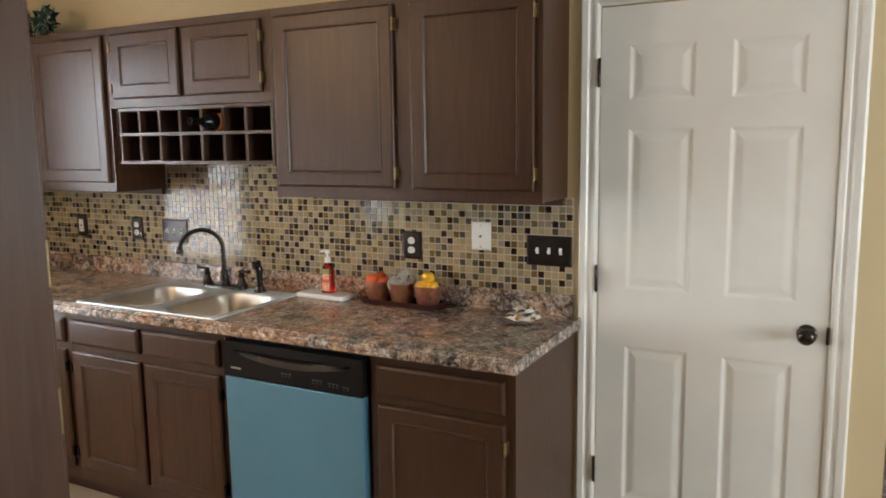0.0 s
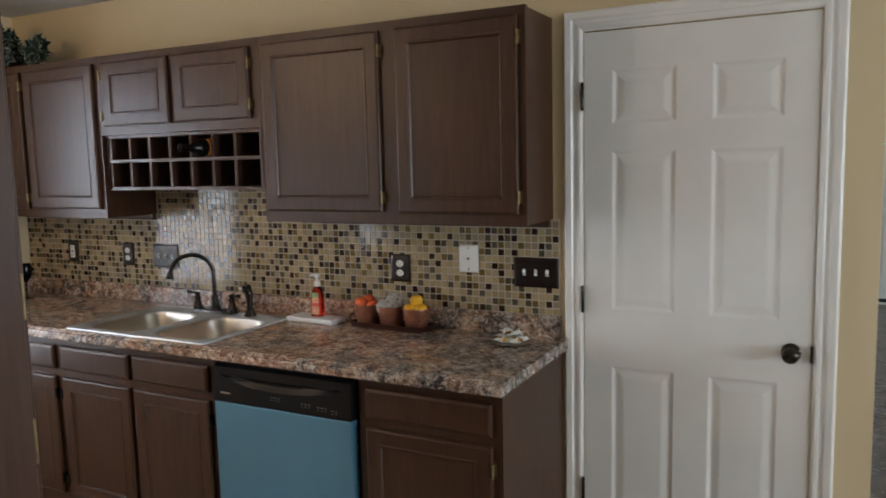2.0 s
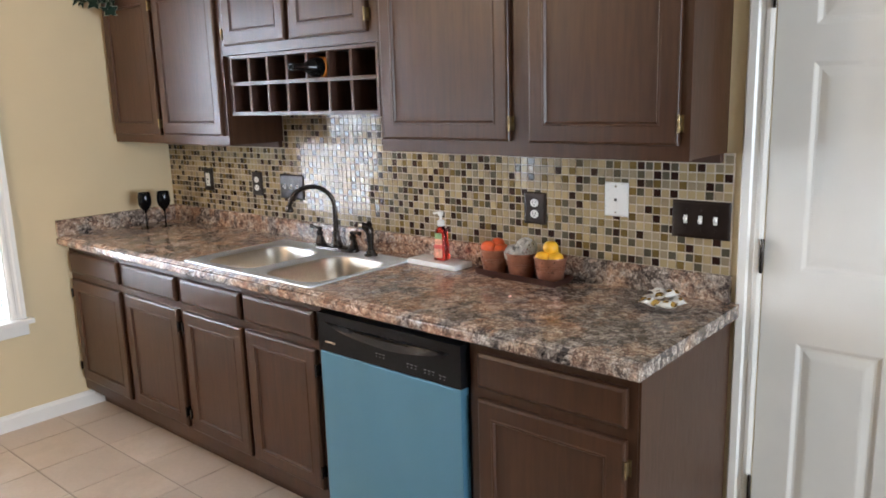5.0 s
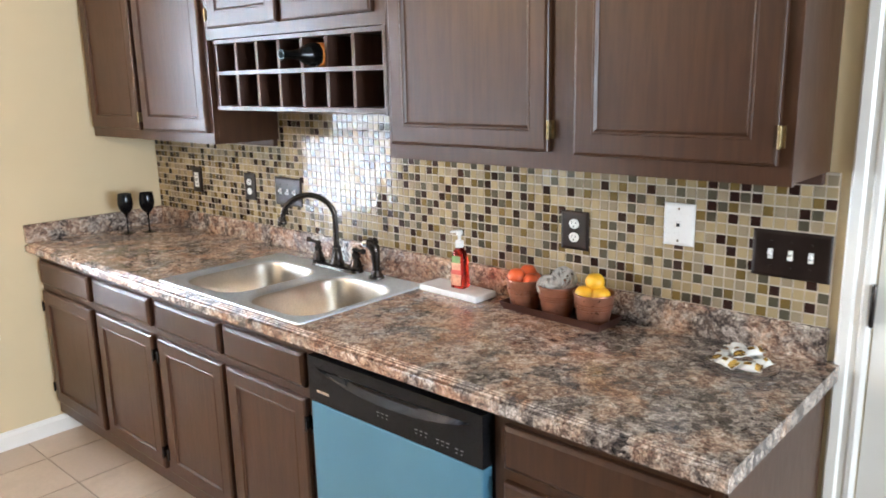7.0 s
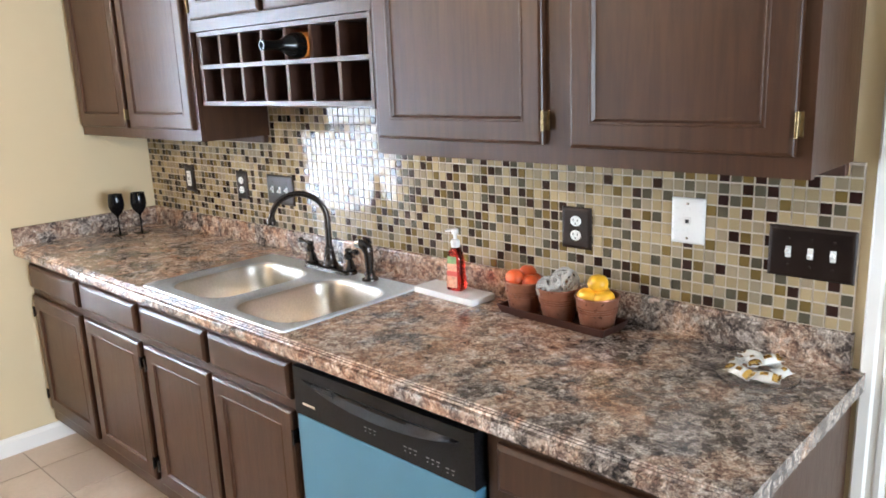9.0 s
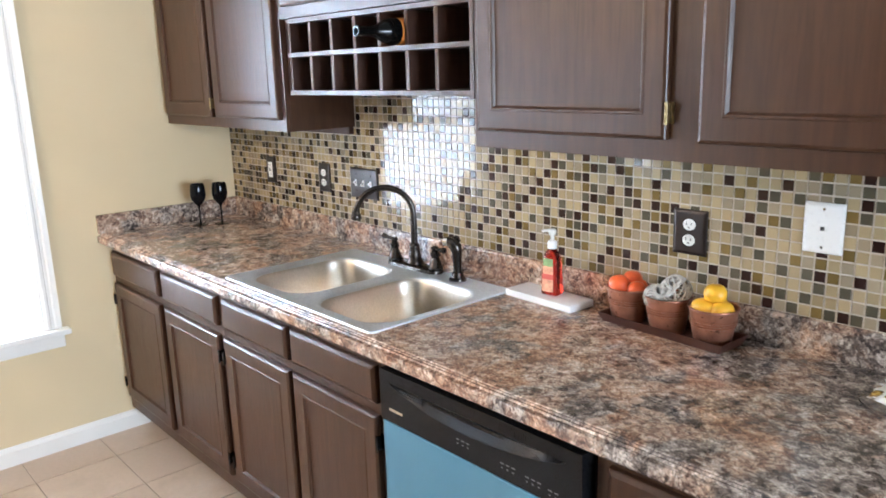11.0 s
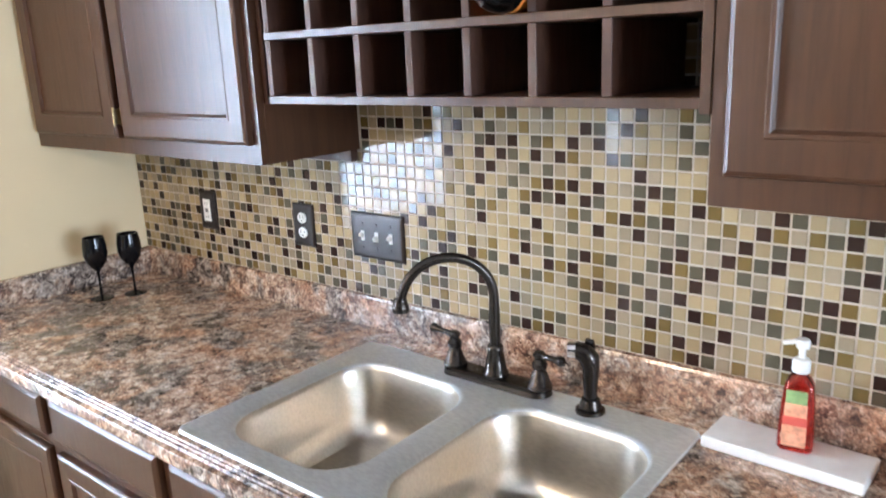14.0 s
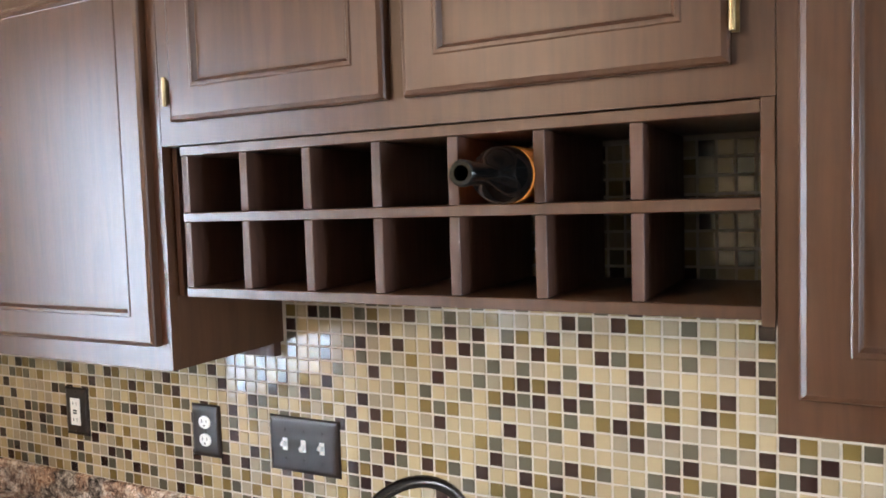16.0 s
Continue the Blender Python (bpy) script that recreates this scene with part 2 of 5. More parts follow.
        return ramp(t, n, [(0.5 - width, (0, 0, 0)), (0.5, (k, k, k)), (0.5 + width, (0, 0, 0))])

    where = ramp(t, noise_tex(t, coords(t, (1, 1, 1.3)), 9, 3, 0.6), [(0.42, (0, 0, 0)), (0.56, (1, 1, 1))])
    c = mixc(t, mixc(t, 1.0, crack(22, 0.018, 0.85, 3.1), where, "MULTIPLY"), c, (0.030, 0.025, 0.024))
    c = mixc(t, crack(60, 0.03, 0.45, 7.7), c, (0.06, 0.048, 0.042))
    speck = ramp(t, noise_tex(t, v, 260, 3, 0.6), [(0.36, (0.62, 0.62, 0.62)), (0.5, (1, 1, 1)), (0.66, (1.25, 1.25, 1.25))])
    c = mixc(t, 0.7, c, speck, "MULTIPLY")
    pebble = ramp(t, cells(17).outputs["Distance"], [(0.16, (0.6, 0.6, 0.6)), (0.24, (0, 0, 0))])
    pick = ramp(t, chip(17), [(0.80, (0, 0, 0)), (0.82, (1, 1, 1))])
    c = mixc(t, mixc(t, 1.0, pebble, pick, "MULTIPLY"), c, (0.60, 0.47, 0.38))
    fl = ramp(t, fine, [(0.34, (0.60, 0.59, 0.58)), (0.5, (1.0, 1.0, 1.0)), (0.66, (1.35, 1.33, 1.30))])
    c = mixc(t, 0.6, c, fl, "MULTIPLY")
    c = mixc(t, 1.0, c, (1.10, 1.03, 0.98), "MULTIPLY")
    t.links.new(c, b.inputs["Base Color"])
    t.links.new(rng(t, mid, 0.17, 0.24), b.inputs["Roughness"])
    setp(b, spec=0.85)
    bump(t, b, fine, 0.0002, 0.3)
    return m


M_LAM = laminate()


def glass_tile(name, color, per_object):
    """Glossy glass mosaic; its tone drifts from piece to piece."""
    m, t, b = nodes(name)
    if per_object:
        r = t.nodes.new("ShaderNodeObjectInfo").outputs["Random"]
    else:
        r = t.nodes.new("ShaderNodeNewGeometry").outputs["Random Per Island"]
    mr = t.nodes.new("ShaderNodeMapRange")
    mr.inputs["To Min"].default_value, mr.inputs["To Max"].default_value = 0, 1
    t.links.new(r, mr.inputs["Value"])
    c = mixc(t, mr.outputs[0], tuple(x * 0.82 for x in color), tuple(min(1, x * 1.15) for x in color))
    streak = noise_tex(t, coords(t, (40, 1, 8)), 12, 3)
    c = mixc(t, rng(t, streak, 0, 0.12), c, tuple(x * 0.6 for x in color))
    t.links.new(c, b.inputs["Base Color"])
    setp(b, rough=0.06, spec=0.30)
    bump(t, b, noise_tex(t, coords(t), 35, 2), 0.0005, 0.06)
    return m


TONES = [("cream", (0.355, 0.274, 0.152)), ("pale", (0.285, 0.230, 0.152)), ("olive", (0.155, 0.105, 0.032)), ("sage", (0.084, 0.072, 0.047)), ("cocoa", (0.027, 0.0125, 0.0095))]
M_TILES = [glass_tile("mosaic_" + n, c, True) for n, c in TONES]
M_TILES_FAR = [glass_tile("mosaic_far_" + n, c, False) for n, c in TONES]


def floor_tile(per_object):
    m, t, b = nodes("beige_floor_tile" if per_object else "beige_floor_tile_far")
    src = t.nodes.new("ShaderNodeObjectInfo").outputs["Random"] if per_object else t.nodes.new("ShaderNodeNewGeometry").outputs["Random Per Island"]
    v = coords(t)
    n, f = noise_tex(t, v, 5, 5, 0.6, 0.5), noise_tex(t, v, 60, 4)
    c = ramp(t, n, [(0.30, (0.52, 0.42, 0.32)), (0.5, (0.62, 0.51, 0.405)), (0.7, (0.70, 0.595, 0.49))])
    c = mixc(t, src, c, (0.57, 0.47, 0.38))
    c = mixc(t, rng(t, f, 0, 0.15), c, (0.35, 0.27, 0.20))
    t.links.new(c, b.inputs["Base Color"])
    t.links.new(rng(t, n, 0.28, 0.42), b.inputs["Roughness"])
    bump(t, b, n, 0.0015, 0.4)
    return m


M_FT, M_FT_FAR = floor_tile(True), floor_tile(False)


def dark_floor():
    """Worn, waxed dark boards with swirling scuffs."""
    m, t, b = nodes("dark_worn_floor")
    v = coords(t)
    n = noise_tex(t, coords(t, (1.5, 0.8, 1)), 3.5, 6, 0.6, 0.8)
    d = noise_tex(t, v, 2.2, 4, 0.6, 2.5)
    w = t.nodes.new("ShaderNodeTexWave")
    w.wave_type = "RINGS"
    w.inputs["Scale"].default_value, w.inputs["Distortion"].default_value, w.inputs["Detail"].default_value = 3.5, 16, 3
    w.inputs["Detail Scale"].default_value = 1.3
    t.links.new(v, w.inputs["Vector"])
    c = ramp(t, n, [(0.3, (0.075, 0.060, 0.052)), (0.5, (0.125, 0.100, 0.086)), (0.72, (0.185, 0.148, 0.122))])
    t.links.new(c, b.inputs["Base Color"])
    mask = ramp(t, d, [(0.46, (0, 0, 0)), (0.62, (1, 1, 1))])
    r = mixc(t, mask, (0.42, 0.42, 0.42), w.outputs["Color"])
    t.links.new(rng(t, r, 0.16, 0.42), b.inputs["Roughness"])
    hgt = mixc(t, mask, (0.5, 0.5, 0.5), w.outputs["Color"])
    bump(t, b, hgt, 0.004, 0.35)
    return m


M_DARKFL = dark_floor()


def glass(name, color=(1, 1, 1), rough=0.0):
    m, t, b = nodes(name)
    b.inputs["Base Color"].default_value = (*color, 1)
    setp(b, rough=rough, trans=1.0, ior=1.45)
    return m


M_GLASS = glass("clear_glass")
M_SOAP = glass("red_soap", (0.85, 0.05, 0.03), 0.08)
M_BOTTLE = simple("dark_bottle_glass", (0.003, 0.0032, 0.003), 0.13, relief=0, spec=0.3)


def glow(name, color, strength):
    m, t, b = nodes(name)
    b.inputs["Emission Color"].default_value = (*color, 1)
    b.inputs["Emission Strength"].default_value = strength
    b.inputs["Base Color"].default_value = (0.8, 0.8, 0.8, 1)
    return m


M_SHADE = glow("lamp_shade_lit", (1.0, 0.62, 0.32), 9)
M_OUT = glow("bright_sky_beyond", (0.9, 0.95, 1.0), 5)


# ---- mesh helpers ----
def part(name, bm, mat, parent=None, label="", smooth=False, kind=""):
    me = bpy.data.meshes.new(name)
    bm.to_mesh(me)
    bm.free()
    for mm in (mat if isinstance(mat, (list, tuple)) else [mat]):
        me.materials.append(mm)
    if smooth:
        me.polygons.foreach_set("use_smooth", [True] * len(me.polygons))
        me.set_sharp_from_angle(angle=radians(38))
    ob = new(name, me)
    if parent is not None:
        ob.parent = parent
        ob.matrix_parent_inverse = parent_inverse(parent)
    return tagged(ob, label=label, kind=kind)


def placed(ob):
    m = ob.matrix_basis.copy()
    return m if ob.parent is None else placed(ob.parent) @ ob.matrix_parent_inverse @ m


def parent_inverse(parent):
    return placed(parent).inverted()


def thing(name, at, label, category, group=""):
    e = new(name)
    e.empty_display_size = 0.05
    e.location = at
    return tagged(e, label, category, group)


def box(bm, x0, x1, y0, y1, z0, z1, bev=0.0, seg=1, mat=0):
    t = bmesh.new()
    vs = [t.verts.new((x, y, z)) for x in (x0, x1) for y in (y0, y1) for z in (z0, z1)]
    for f in ((0, 1, 3, 2), (4, 6, 7, 5), (0, 4, 5, 1), (2, 3, 7, 6), (0, 2, 6, 4), (1, 5, 7, 3)):
        t.faces.new([vs[i] for i in f])
    if bev:
        bmesh.ops.bevel(t, geom=t.edges[:], offset=bev, segments=seg, affect="EDGES", profile=0.6)
    merge(bm, t, mat=mat)
    return bm


def merge(bm, t, m=None, mat=0):
    vs = [bm.verts.new(m @ v.co if m else v.co) for v in t.verts]
    t.verts.index_update()
    for f in t.faces:
        nf = bm.faces.new([vs[v.index] for v in f.verts])
        nf.material_index = mat if mat else f.material_index
    t.free()


def B(*a, **k):
    return box(bmesh.new(), *a, **k)


def rings(bm, x0, x1, z0, z1, y, prof, close_back=0.0, cap=True, mat=0):
    """Nested rectangles facing -y: prof is a list of (inset, how far proud of y)."""
    prev = None
    first = None
    for ins, d in prof:
        r = [bm.verts.new((px, y - d, pz)) for px, pz in ((x0 + ins, z0 + ins), (x1 - ins, z0 + ins), (x1 - ins, z1 - ins), (x0 + ins, z1 - ins))]
        if prev:
            for i in range(4):
                bm.faces.new((prev[i], prev[(i + 1) % 4], r[(i + 1) % 4], r[i])).material_index = mat
        else:
            first = r
        prev = r
    if cap:
        bm.faces.new(prev).material_index = mat
    return first


def rot_mesh(bm, m):
    bmesh.ops.transform(bm, matrix=m, verts=bm.verts[:])
    return bm


def lathe(prof, n=24, cap=True, bm=None, m=None, mat=0):
    """Turns (radius, height) pairs about z."""
    t = bmesh.new()
    loops = []
    for r, z in prof:
        if r < 1e-6:
            loops.append([t.verts.new((0, 0, z))])
        else:
            loops.append([t.verts.new((r * math.cos(2 * math.pi * i / n), r * math.sin(2 * math.pi * i / n), z)) for i in range(n)])
    for a, b in zip(loops, loops[1:]):
        for i in range(n):
            j = (i + 1) % n
            if len(a) == 1 and len(b) == 1:
                continue
            if len(a) == 1:
                t.faces.new((a[0], b[j], b[i]))
            elif len(b) == 1:
                t.faces.new((a[i], a[j], b[0]))
            else:
                t.faces.new((a[i], a[j], b[j], b[i]))
    if cap:
        for l, flip in ((loops[0], True), (loops[-1], False)):
            if len(l) > 1:
                t.faces.new(l[::-1] if flip else l)
    if bm is None:
        bm = bmesh.new()
    merge(bm, t, m, mat)
    return bm


def tube(points, radii, n=12, bm=None, mat=0):
    """A round bar swept along points."""
    bm = bm or bmesh.new()
    pts = [Vector(p) for p in points]
    if not isinstance(radii, (list, tuple)):
        radii = [radii] * len(pts)
    loops, u = [], None
    for i, p in enumerate(pts):
        d = (pts[min(i + 1, len(pts) - 1)] - pts[max(i - 1, 0)]).normalized()
        if u is None:
            u = d.orthogonal().normalized()
        u = (u - d * u.dot(d)).normalized()
        w = d.cross(u)
        loops.append([bm.verts.new(p + radii[i] * (math.cos(2 * math.pi * k / n) * u + math.sin(2 * math.pi * k / n) * w)) for k in range(n)])
    for a, b in zip(loops, loops[1:]):
        for i in range(n):
            bm.faces.new((a[i], a[(i + 1) % n], b[(i + 1) % n], b[i])).material_index = mat
    bm.faces.new(loops[0][::-1]).material_index = mat
    bm.faces.new(loops[-1]).material_index = mat
    return bm


def struct(name, bm, mat, label=""):
    ob = part(name, bm, mat)
    return tagged(ob, label, kind="structure")


def extrude_x(prof, x0, x1, bm=None):
    """Sweeps a closed (y, z) outline along x."""
    bm = bm or bmesh.new()
    a = [bm.verts.new((x0, y, z)) for y, z in prof]
    b = [bm.verts.new((x1, y, z)) for y, z in prof]
    n = len(prof)
    for i in range(n):
        bm.faces.new((a[i], a[(i + 1) % n], b[(i + 1) % n], b[i]))
    bm.faces.new(a[::-1])
    bm.faces.new(b)
    bmesh.ops.recalc_face_normals(bm, faces=bm.faces[:])
    return bm


# ---- measured plan ----
CEIL_Z = 2.41
HIGH_Z = 3.5             # the front room is open to a higher ceiling
TOP = 0.912            # worktop
EDGE = -0.667          # front of the worktop
RUN = 3.134            # length of the worktop
FRAME = -0.613         # face frames of the base units
UP_Y = -0.300          # face frames of the wall units
UP_Z0, UP_Z1 = 1.357, 2.088
WALL_END = 4.137

# ---- setting ----
WIN = (-1.775, -0.915, 0.52, 2.075)      # kitchen window: y0, y1, z0, z1
WIN2 = (-3.98, -3.32, 0.72, 1.60)


def wall_x(name, x0, x1, ya, yb, holes, mat, label="", top=CEIL_Z):
    """A wall along y between x0 and x1, with openings (y0, y1, z0, z1)."""
    bm = bmesh.new()
    y = ya
    for h in sorted(holes):
        box(bm, x0, x1, y, h[0], 0, top)
        box(bm, x0, x1, h[0], h[1], 0, h[2])
        box(bm, x0, x1, h[0], h[1], h[3], top)
        y = h[1]
    box(bm, x0, x1, y, yb, 0, top)
    return struct(name, bm, mat, label)


def wall_y(name, y0, y1, xa, xb, holes, mat, label="", top=CEIL_Z):
    bm = bmesh.new()
    x = xa
    for h in sorted(holes):
        box(bm, x, h[0], y0, y1, 0, top)
        if h[2] > 0:
            box(bm, h[0], h[1], y0, y1, 0, h[2])
        box(bm, h[0], h[1], y0, y1, h[3], top)
        x = h[1]
    box(bm, x, xb, y0, y1, 0, top)
    return struct(name, bm, mat, label)


wall_x("wall_west", -0.14, 0.0, -5.0, 6.42, [WIN, WIN2], M_WALL, "cream painted kitchen wall with a window", HIGH_Z)
DOOR = (3.19, 3.957, 0.0, 2.028)
wall_y("wall_north", 0.0, 0.12, 0.0, WALL_END, [DOOR], M_WALL, "cream painted kitchen wall behind the cabinets")
# the opening in this unseen wall is made up to let the south fill in
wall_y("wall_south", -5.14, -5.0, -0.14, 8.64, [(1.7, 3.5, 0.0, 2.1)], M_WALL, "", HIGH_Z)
# the first opening is made up, only to pass the east fill
wall_x("wall_east", 8.5, 8.64, -5.0, 6.42, [(-2.9, -0.7, 0.6, 2.1), (2.1, 4.3, 0.6, 2.1)], M_WALL2, "", HIGH_Z)
FD = (3.70, 4.59, 0.0, 2.03)
wall_y("wall_far", 6.30, 6.42, 0.0, 8.5, [FD], M_WALL2, "pale wall of the front room", HIGH_Z)
wall_x("wall_closet_side", WALL_END - 0.11, WALL_END, 0.12, 0.95, [], M_WALL)
wall_y("wall_closet_back", 0.85, 0.95, 3.0, WALL_END - 0.11, [], M_WALL)
wall_x("wall_closet_end", 3.0, 3.1, 0.12, 0.85, [], M_WALL)
struct("ceiling", B(0.0, 4.34, -5.0, 0.12, CEIL_Z, CEIL_Z + 0.1), M_CEIL, "white textured ceiling")
struct("ceiling_front", B(-0.14, 8.64, -5.14, 6.42, HIGH_Z, HIGH_Z + 0.1), M_CEIL, "high white ceiling")
struct("wall_header", B(0.0, 4.44, 0.0, 0.12, CEIL_Z + 0.1, HIGH_Z), M_WALL)
struct("wall_header_side", B(4.34, 4.44, -5.0, 0.0, CEIL_Z, HIGH_Z), M_WALL)
struct("floor", B(WALL_END + 0.06, 8.5, -5.0, 6.3, -0.1, 0.0), M_DARKFL, "dark worn waxed floorboards")
struct("floor_front", B(0, WALL_END + 0.06, 0.12, 6.3, -0.1, 0.0), M_DARKFL, "dark worn waxed floorboards")
floor_k = struct("floor_kitchen", B(0, WALL_END + 0.06, -5.0, 0.12, -0.1, -0.004), M_FGROUT, "beige ceramic tile floor with darker grout")


def baseboard(name, a, b, axis, inward):
    h, d = 0.082, 0.014
    prof = [(0, 0), (d, 0), (d, h - 0.02), (d * 0.55, h - 0.008), (d * 0.4, h), (0, h)]
    bm = extrude_x(prof, a[0], b[0])
    if axis == "y":
        bm.free()
        bm = extrude_x([(-y if inward > 0 else y, z) for y, z in prof], a[1], b[1])
        rot_mesh(bm, Matrix.Translation((a[0], 0, 0)) @ Matrix.Rotation(radians(90), 4, "Z"))
    else:
        rot_mesh(bm, Matrix.Translation((0, a[1], 0)) @ Matrix.Scale(inward, 4, (0, 1, 0)))
    bmesh.ops.recalc_face_normals(bm, faces=bm.faces[:])
    return struct(name, bm, M_WHITE, "white painted baseboard")


baseboard("baseboard_west", (0.0, -5.0), (0.0, -0.53), "y", 1)
baseboard("baseboard_far", (4.665, 6.3), (8.5, 6.3), "x", -1)
baseboard("baseboard_north", (4.03, 0.0), (WALL_END, 0.0), "x", -1)


def casing(bm, x0, x1, z1, y, w=0.068, sill=False, z0=0.0):
    """Moulded door casing round an opening, facing -y, mitred at the head."""
    prof = [(0.0, 0.0), (0.0, 0.008), (0.008, 0.013), (0.018, 0.013), (0.022, 0.010), (0.034, 0.010), (0.040, 0.016), (0.060, 0.018), (w - 0.003, 0.015), (w, 0.0)]
    rows = []
    for o, d in prof:
        rows.append([bm.verts.new((px, y - d, pz)) for px, pz in ((x0 - o, z0), (x0 - o, z1 + o), (x1 + o, z1 + o), (x1 + o, z0))])
    for a, b in zip(rows, rows[1:]):
        for i in range(3):
            bm.faces.new((a[i], a[i + 1], b[i + 1], b[i]))
    for i in (0, 3):
        bm.faces.new([r[i] for r in rows])
    for i in range(3):
        bm.faces.new((rows[0][i], rows[0][i + 1], rows[-1][i + 1], rows[-1][i]))
    bmesh.ops.recalc_face_normals(bm, faces=bm.faces[:])
    return bm


# pantry door
struct("door_casing_1", casing(bmesh.new(), 3.186, 3.961, 2.034, 0.0), M_WHITE, "white moulded door casing")
jamb = B(3.171, 3.1885, -0.004, 0.125, 0, 2.045)
box(jamb, 3.9585, 3.976, -0.004, 0.125, 0, 2.045)
box(jamb, 3.1885, 3.9585, -0.004, 0.125, 2.0295, 2.045)
box(jamb, 3.1885, 3.200, 0.032, 0.045, 0, 2.0295)
box(jamb, 3.947, 3.9585, 0.032, 0.045, 0, 2.0295)
struct("door_frame_1", jamb, M_WHITE)


def panel_door(x0, x1, z0, z1, y, cells, thick=0.035):
    """A moulded six-panel leaf facing -y; cells are (x0, x1, z0, z1)."""
    bm = bmesh.new()
    xs = sorted({x0, x1, *[c[0] for c in cells], *[c[1] for c in cells]})
    zs = sorted({z0, z1, *[c[2] for c in cells], *[c[3] for c in cells]})
    for i in range(len(xs) - 1):
        for j in range(len(zs) - 1):
            mx, mz = (xs[i] + xs[i + 1]) / 2, (zs[j] + zs[j + 1]) / 2
            if any(c[0] < mx < c[1] and c[2] < mz < c[3] for c in cells):
                continue
            bm.faces.new([bm.verts.new(p) for p in ((xs[i], y, zs[j]), (xs[i + 1], y, zs[j]), (xs[i + 1], y, zs[j + 1]), (xs[i], y, zs[j + 1]))])
    for c in cells:
        rings(bm, *c, y, [(0, 0), (0.004, -0.001), (0.013, -0.0050), (0.020, -0.0053), (0.040, -0.0016), (0.047, -0.0010)])
    bmesh.ops.remove_doubles(bm, verts=bm.verts[:], dist=1e-5)
    b0 = [bm.verts.new(p) for p in ((x0, y + thick, z0), (x1, y + thick, z0), (x1, y + thick, z1), (x0, y + thick, z1))]
    f0 = [bm.verts.new(p) for p in ((x0, y, z0), (x1, y, z0), (x1, y, z1), (x0, y, z1))]
    bm.faces.new(b0[::-1])
    for i in range(4):
        bm.faces.new((f0[i], b0[i], b0[(i + 1) % 4], f0[(i + 1) % 4]))
    return bm


def six_cells(x0, x1):
    w = x1 - x0
    l0, l1, r0, r1 = x0 + 0.1, x0 + 0.1 + (w - 0.2 - 0.115) / 2, x1 - 0.1 - (w - 0.2 - 0.115) / 2, x1 - 0.1
    return [c for a, b in ((l0, l1), (r0, r1)) for c in ((a, b, 0.225, 0.82), (a, b, 1.03, 1.605), (a, b, 1.70, 1.89))]


pantry = thing("pantry_door", (3.19, 0.0, 0.0), "closed white six-panel door with black hinges and dark knob", "door")
part("leaf", panel_door(3.1925, 3.9545, 0.012, 2.024, -0.002, six_cells(3.1925, 3.9545)), M_WHITE, pantry)
for hz in (1.80, 1.065, 0.33):
    h = part("hinge", B(3.184, 3.1915, -0.020, -0.005, hz - 0.045, hz + 0.045, bev=0.002), M_BRONZE, pantry, "black door hinge")
    part("pin", lathe([(0.0045, -0.05), (0.0055, -0.047), (0.0055, 0.047), (0.0045, 0.05)], 12, m=Matrix.Translation((3.190, -0.018, hz))), M_BRONZE, h, smooth=True)


def knob(parent, x, y, z, s=1.0):
    m = Matrix.Translation((x, y, z)) @ Matrix.Rotation(radians(90), 4, "X") @ Matrix.Scale(s, 4)
    k = part("knob", lathe([(0.011, 0.0), (0.011, 0.022), (0.018, 0.030), (0.0265, 0.040), (0.0275, 0.048), (0.024, 0.057), (0.014, 0.063), (0.0, 0.065)], 28, m=m), M_BRONZE, parent, "dark bronze round door knob", smooth=True)
    part("rosette", lathe([(0.032, 0.0), (0.032, 0.004), (0.027, 0.009), (0.012, 0.011)], 28, m=m), M_BRONZE, k, smooth=True)
    return k


knob(pantry, 3.893, -0.002, 0.927)
part("latch", B(3.950, 3.960, -0.014, -0.003, 0.898, 0.956, bev=0.003), M_BRONZE, pantry)

# front door in the far room
struct("door_casing_2", casing(bmesh.new(), FD[0] - 0.004, FD[1] + 0.004, FD[3] + 0.01, 6.3), M_WHITE, "white casing of the front door")
front = thing("front_door", (3.7, 6.3, 0), "closed white panelled front door with an arched glass light", "door")
part("leaf", panel_door(FD[0] + 0.003, FD[1] - 0.003, 0.05, 2.02, 6.315, [(3.83, 4.09, 0.25, 0.8), (4.2, 4.46, 0.25, 0.8), (3.83, 4.09, 0.98, 1.5), (4.2, 4.46, 0.98, 1.5)]), M_WHITE, front)
part("sweep", B(FD[0] + 0.003, FD[1] - 0.003, 6.305, 6.35, 0.012, 0.049), M_RUBBER, front, "black door sweep")
fan = bmesh.new()
cx, cz = 4.145, 1.62
arc = [fan.verts.new((cx + 0.30 * math.cos(a), 6.309, cz + 0.22 * math.sin(a))) for a in np.linspace(0, math.pi, 25)]
fan.faces.new(arc)
part("light", fan, M_OUT, front, "bright arched glass light")
fr = bmesh.new()
arc_pts = [(cx + 0.31 * math.cos(a), 6.305, cz + 0.23 * math.sin(a)) for a in np.linspace(0, math.pi, 25)]
tube(arc_pts + [arc_pts[0]], 0.012, 6, fr)
part("light_frame", fr, M_WHITE, front, smooth=True)
knob(front, 4.540, 6.313, 0.888, 1.1)
part("deadbolt", lathe([(0.030, 0.0), (0.030, 0.008), (0.022, 0.02), (0.0, 0.022)], 24, m=Matrix.Translation((4.540, 6.313, 1.02)) @ Matrix.Rotation(radians(90), 4, "X")), M_BRONZE, front, smooth=True)
struct("threshold", B(FD[0], FD[1], 6.24, 6.34, 0.001, 0.012), M_WHITE)


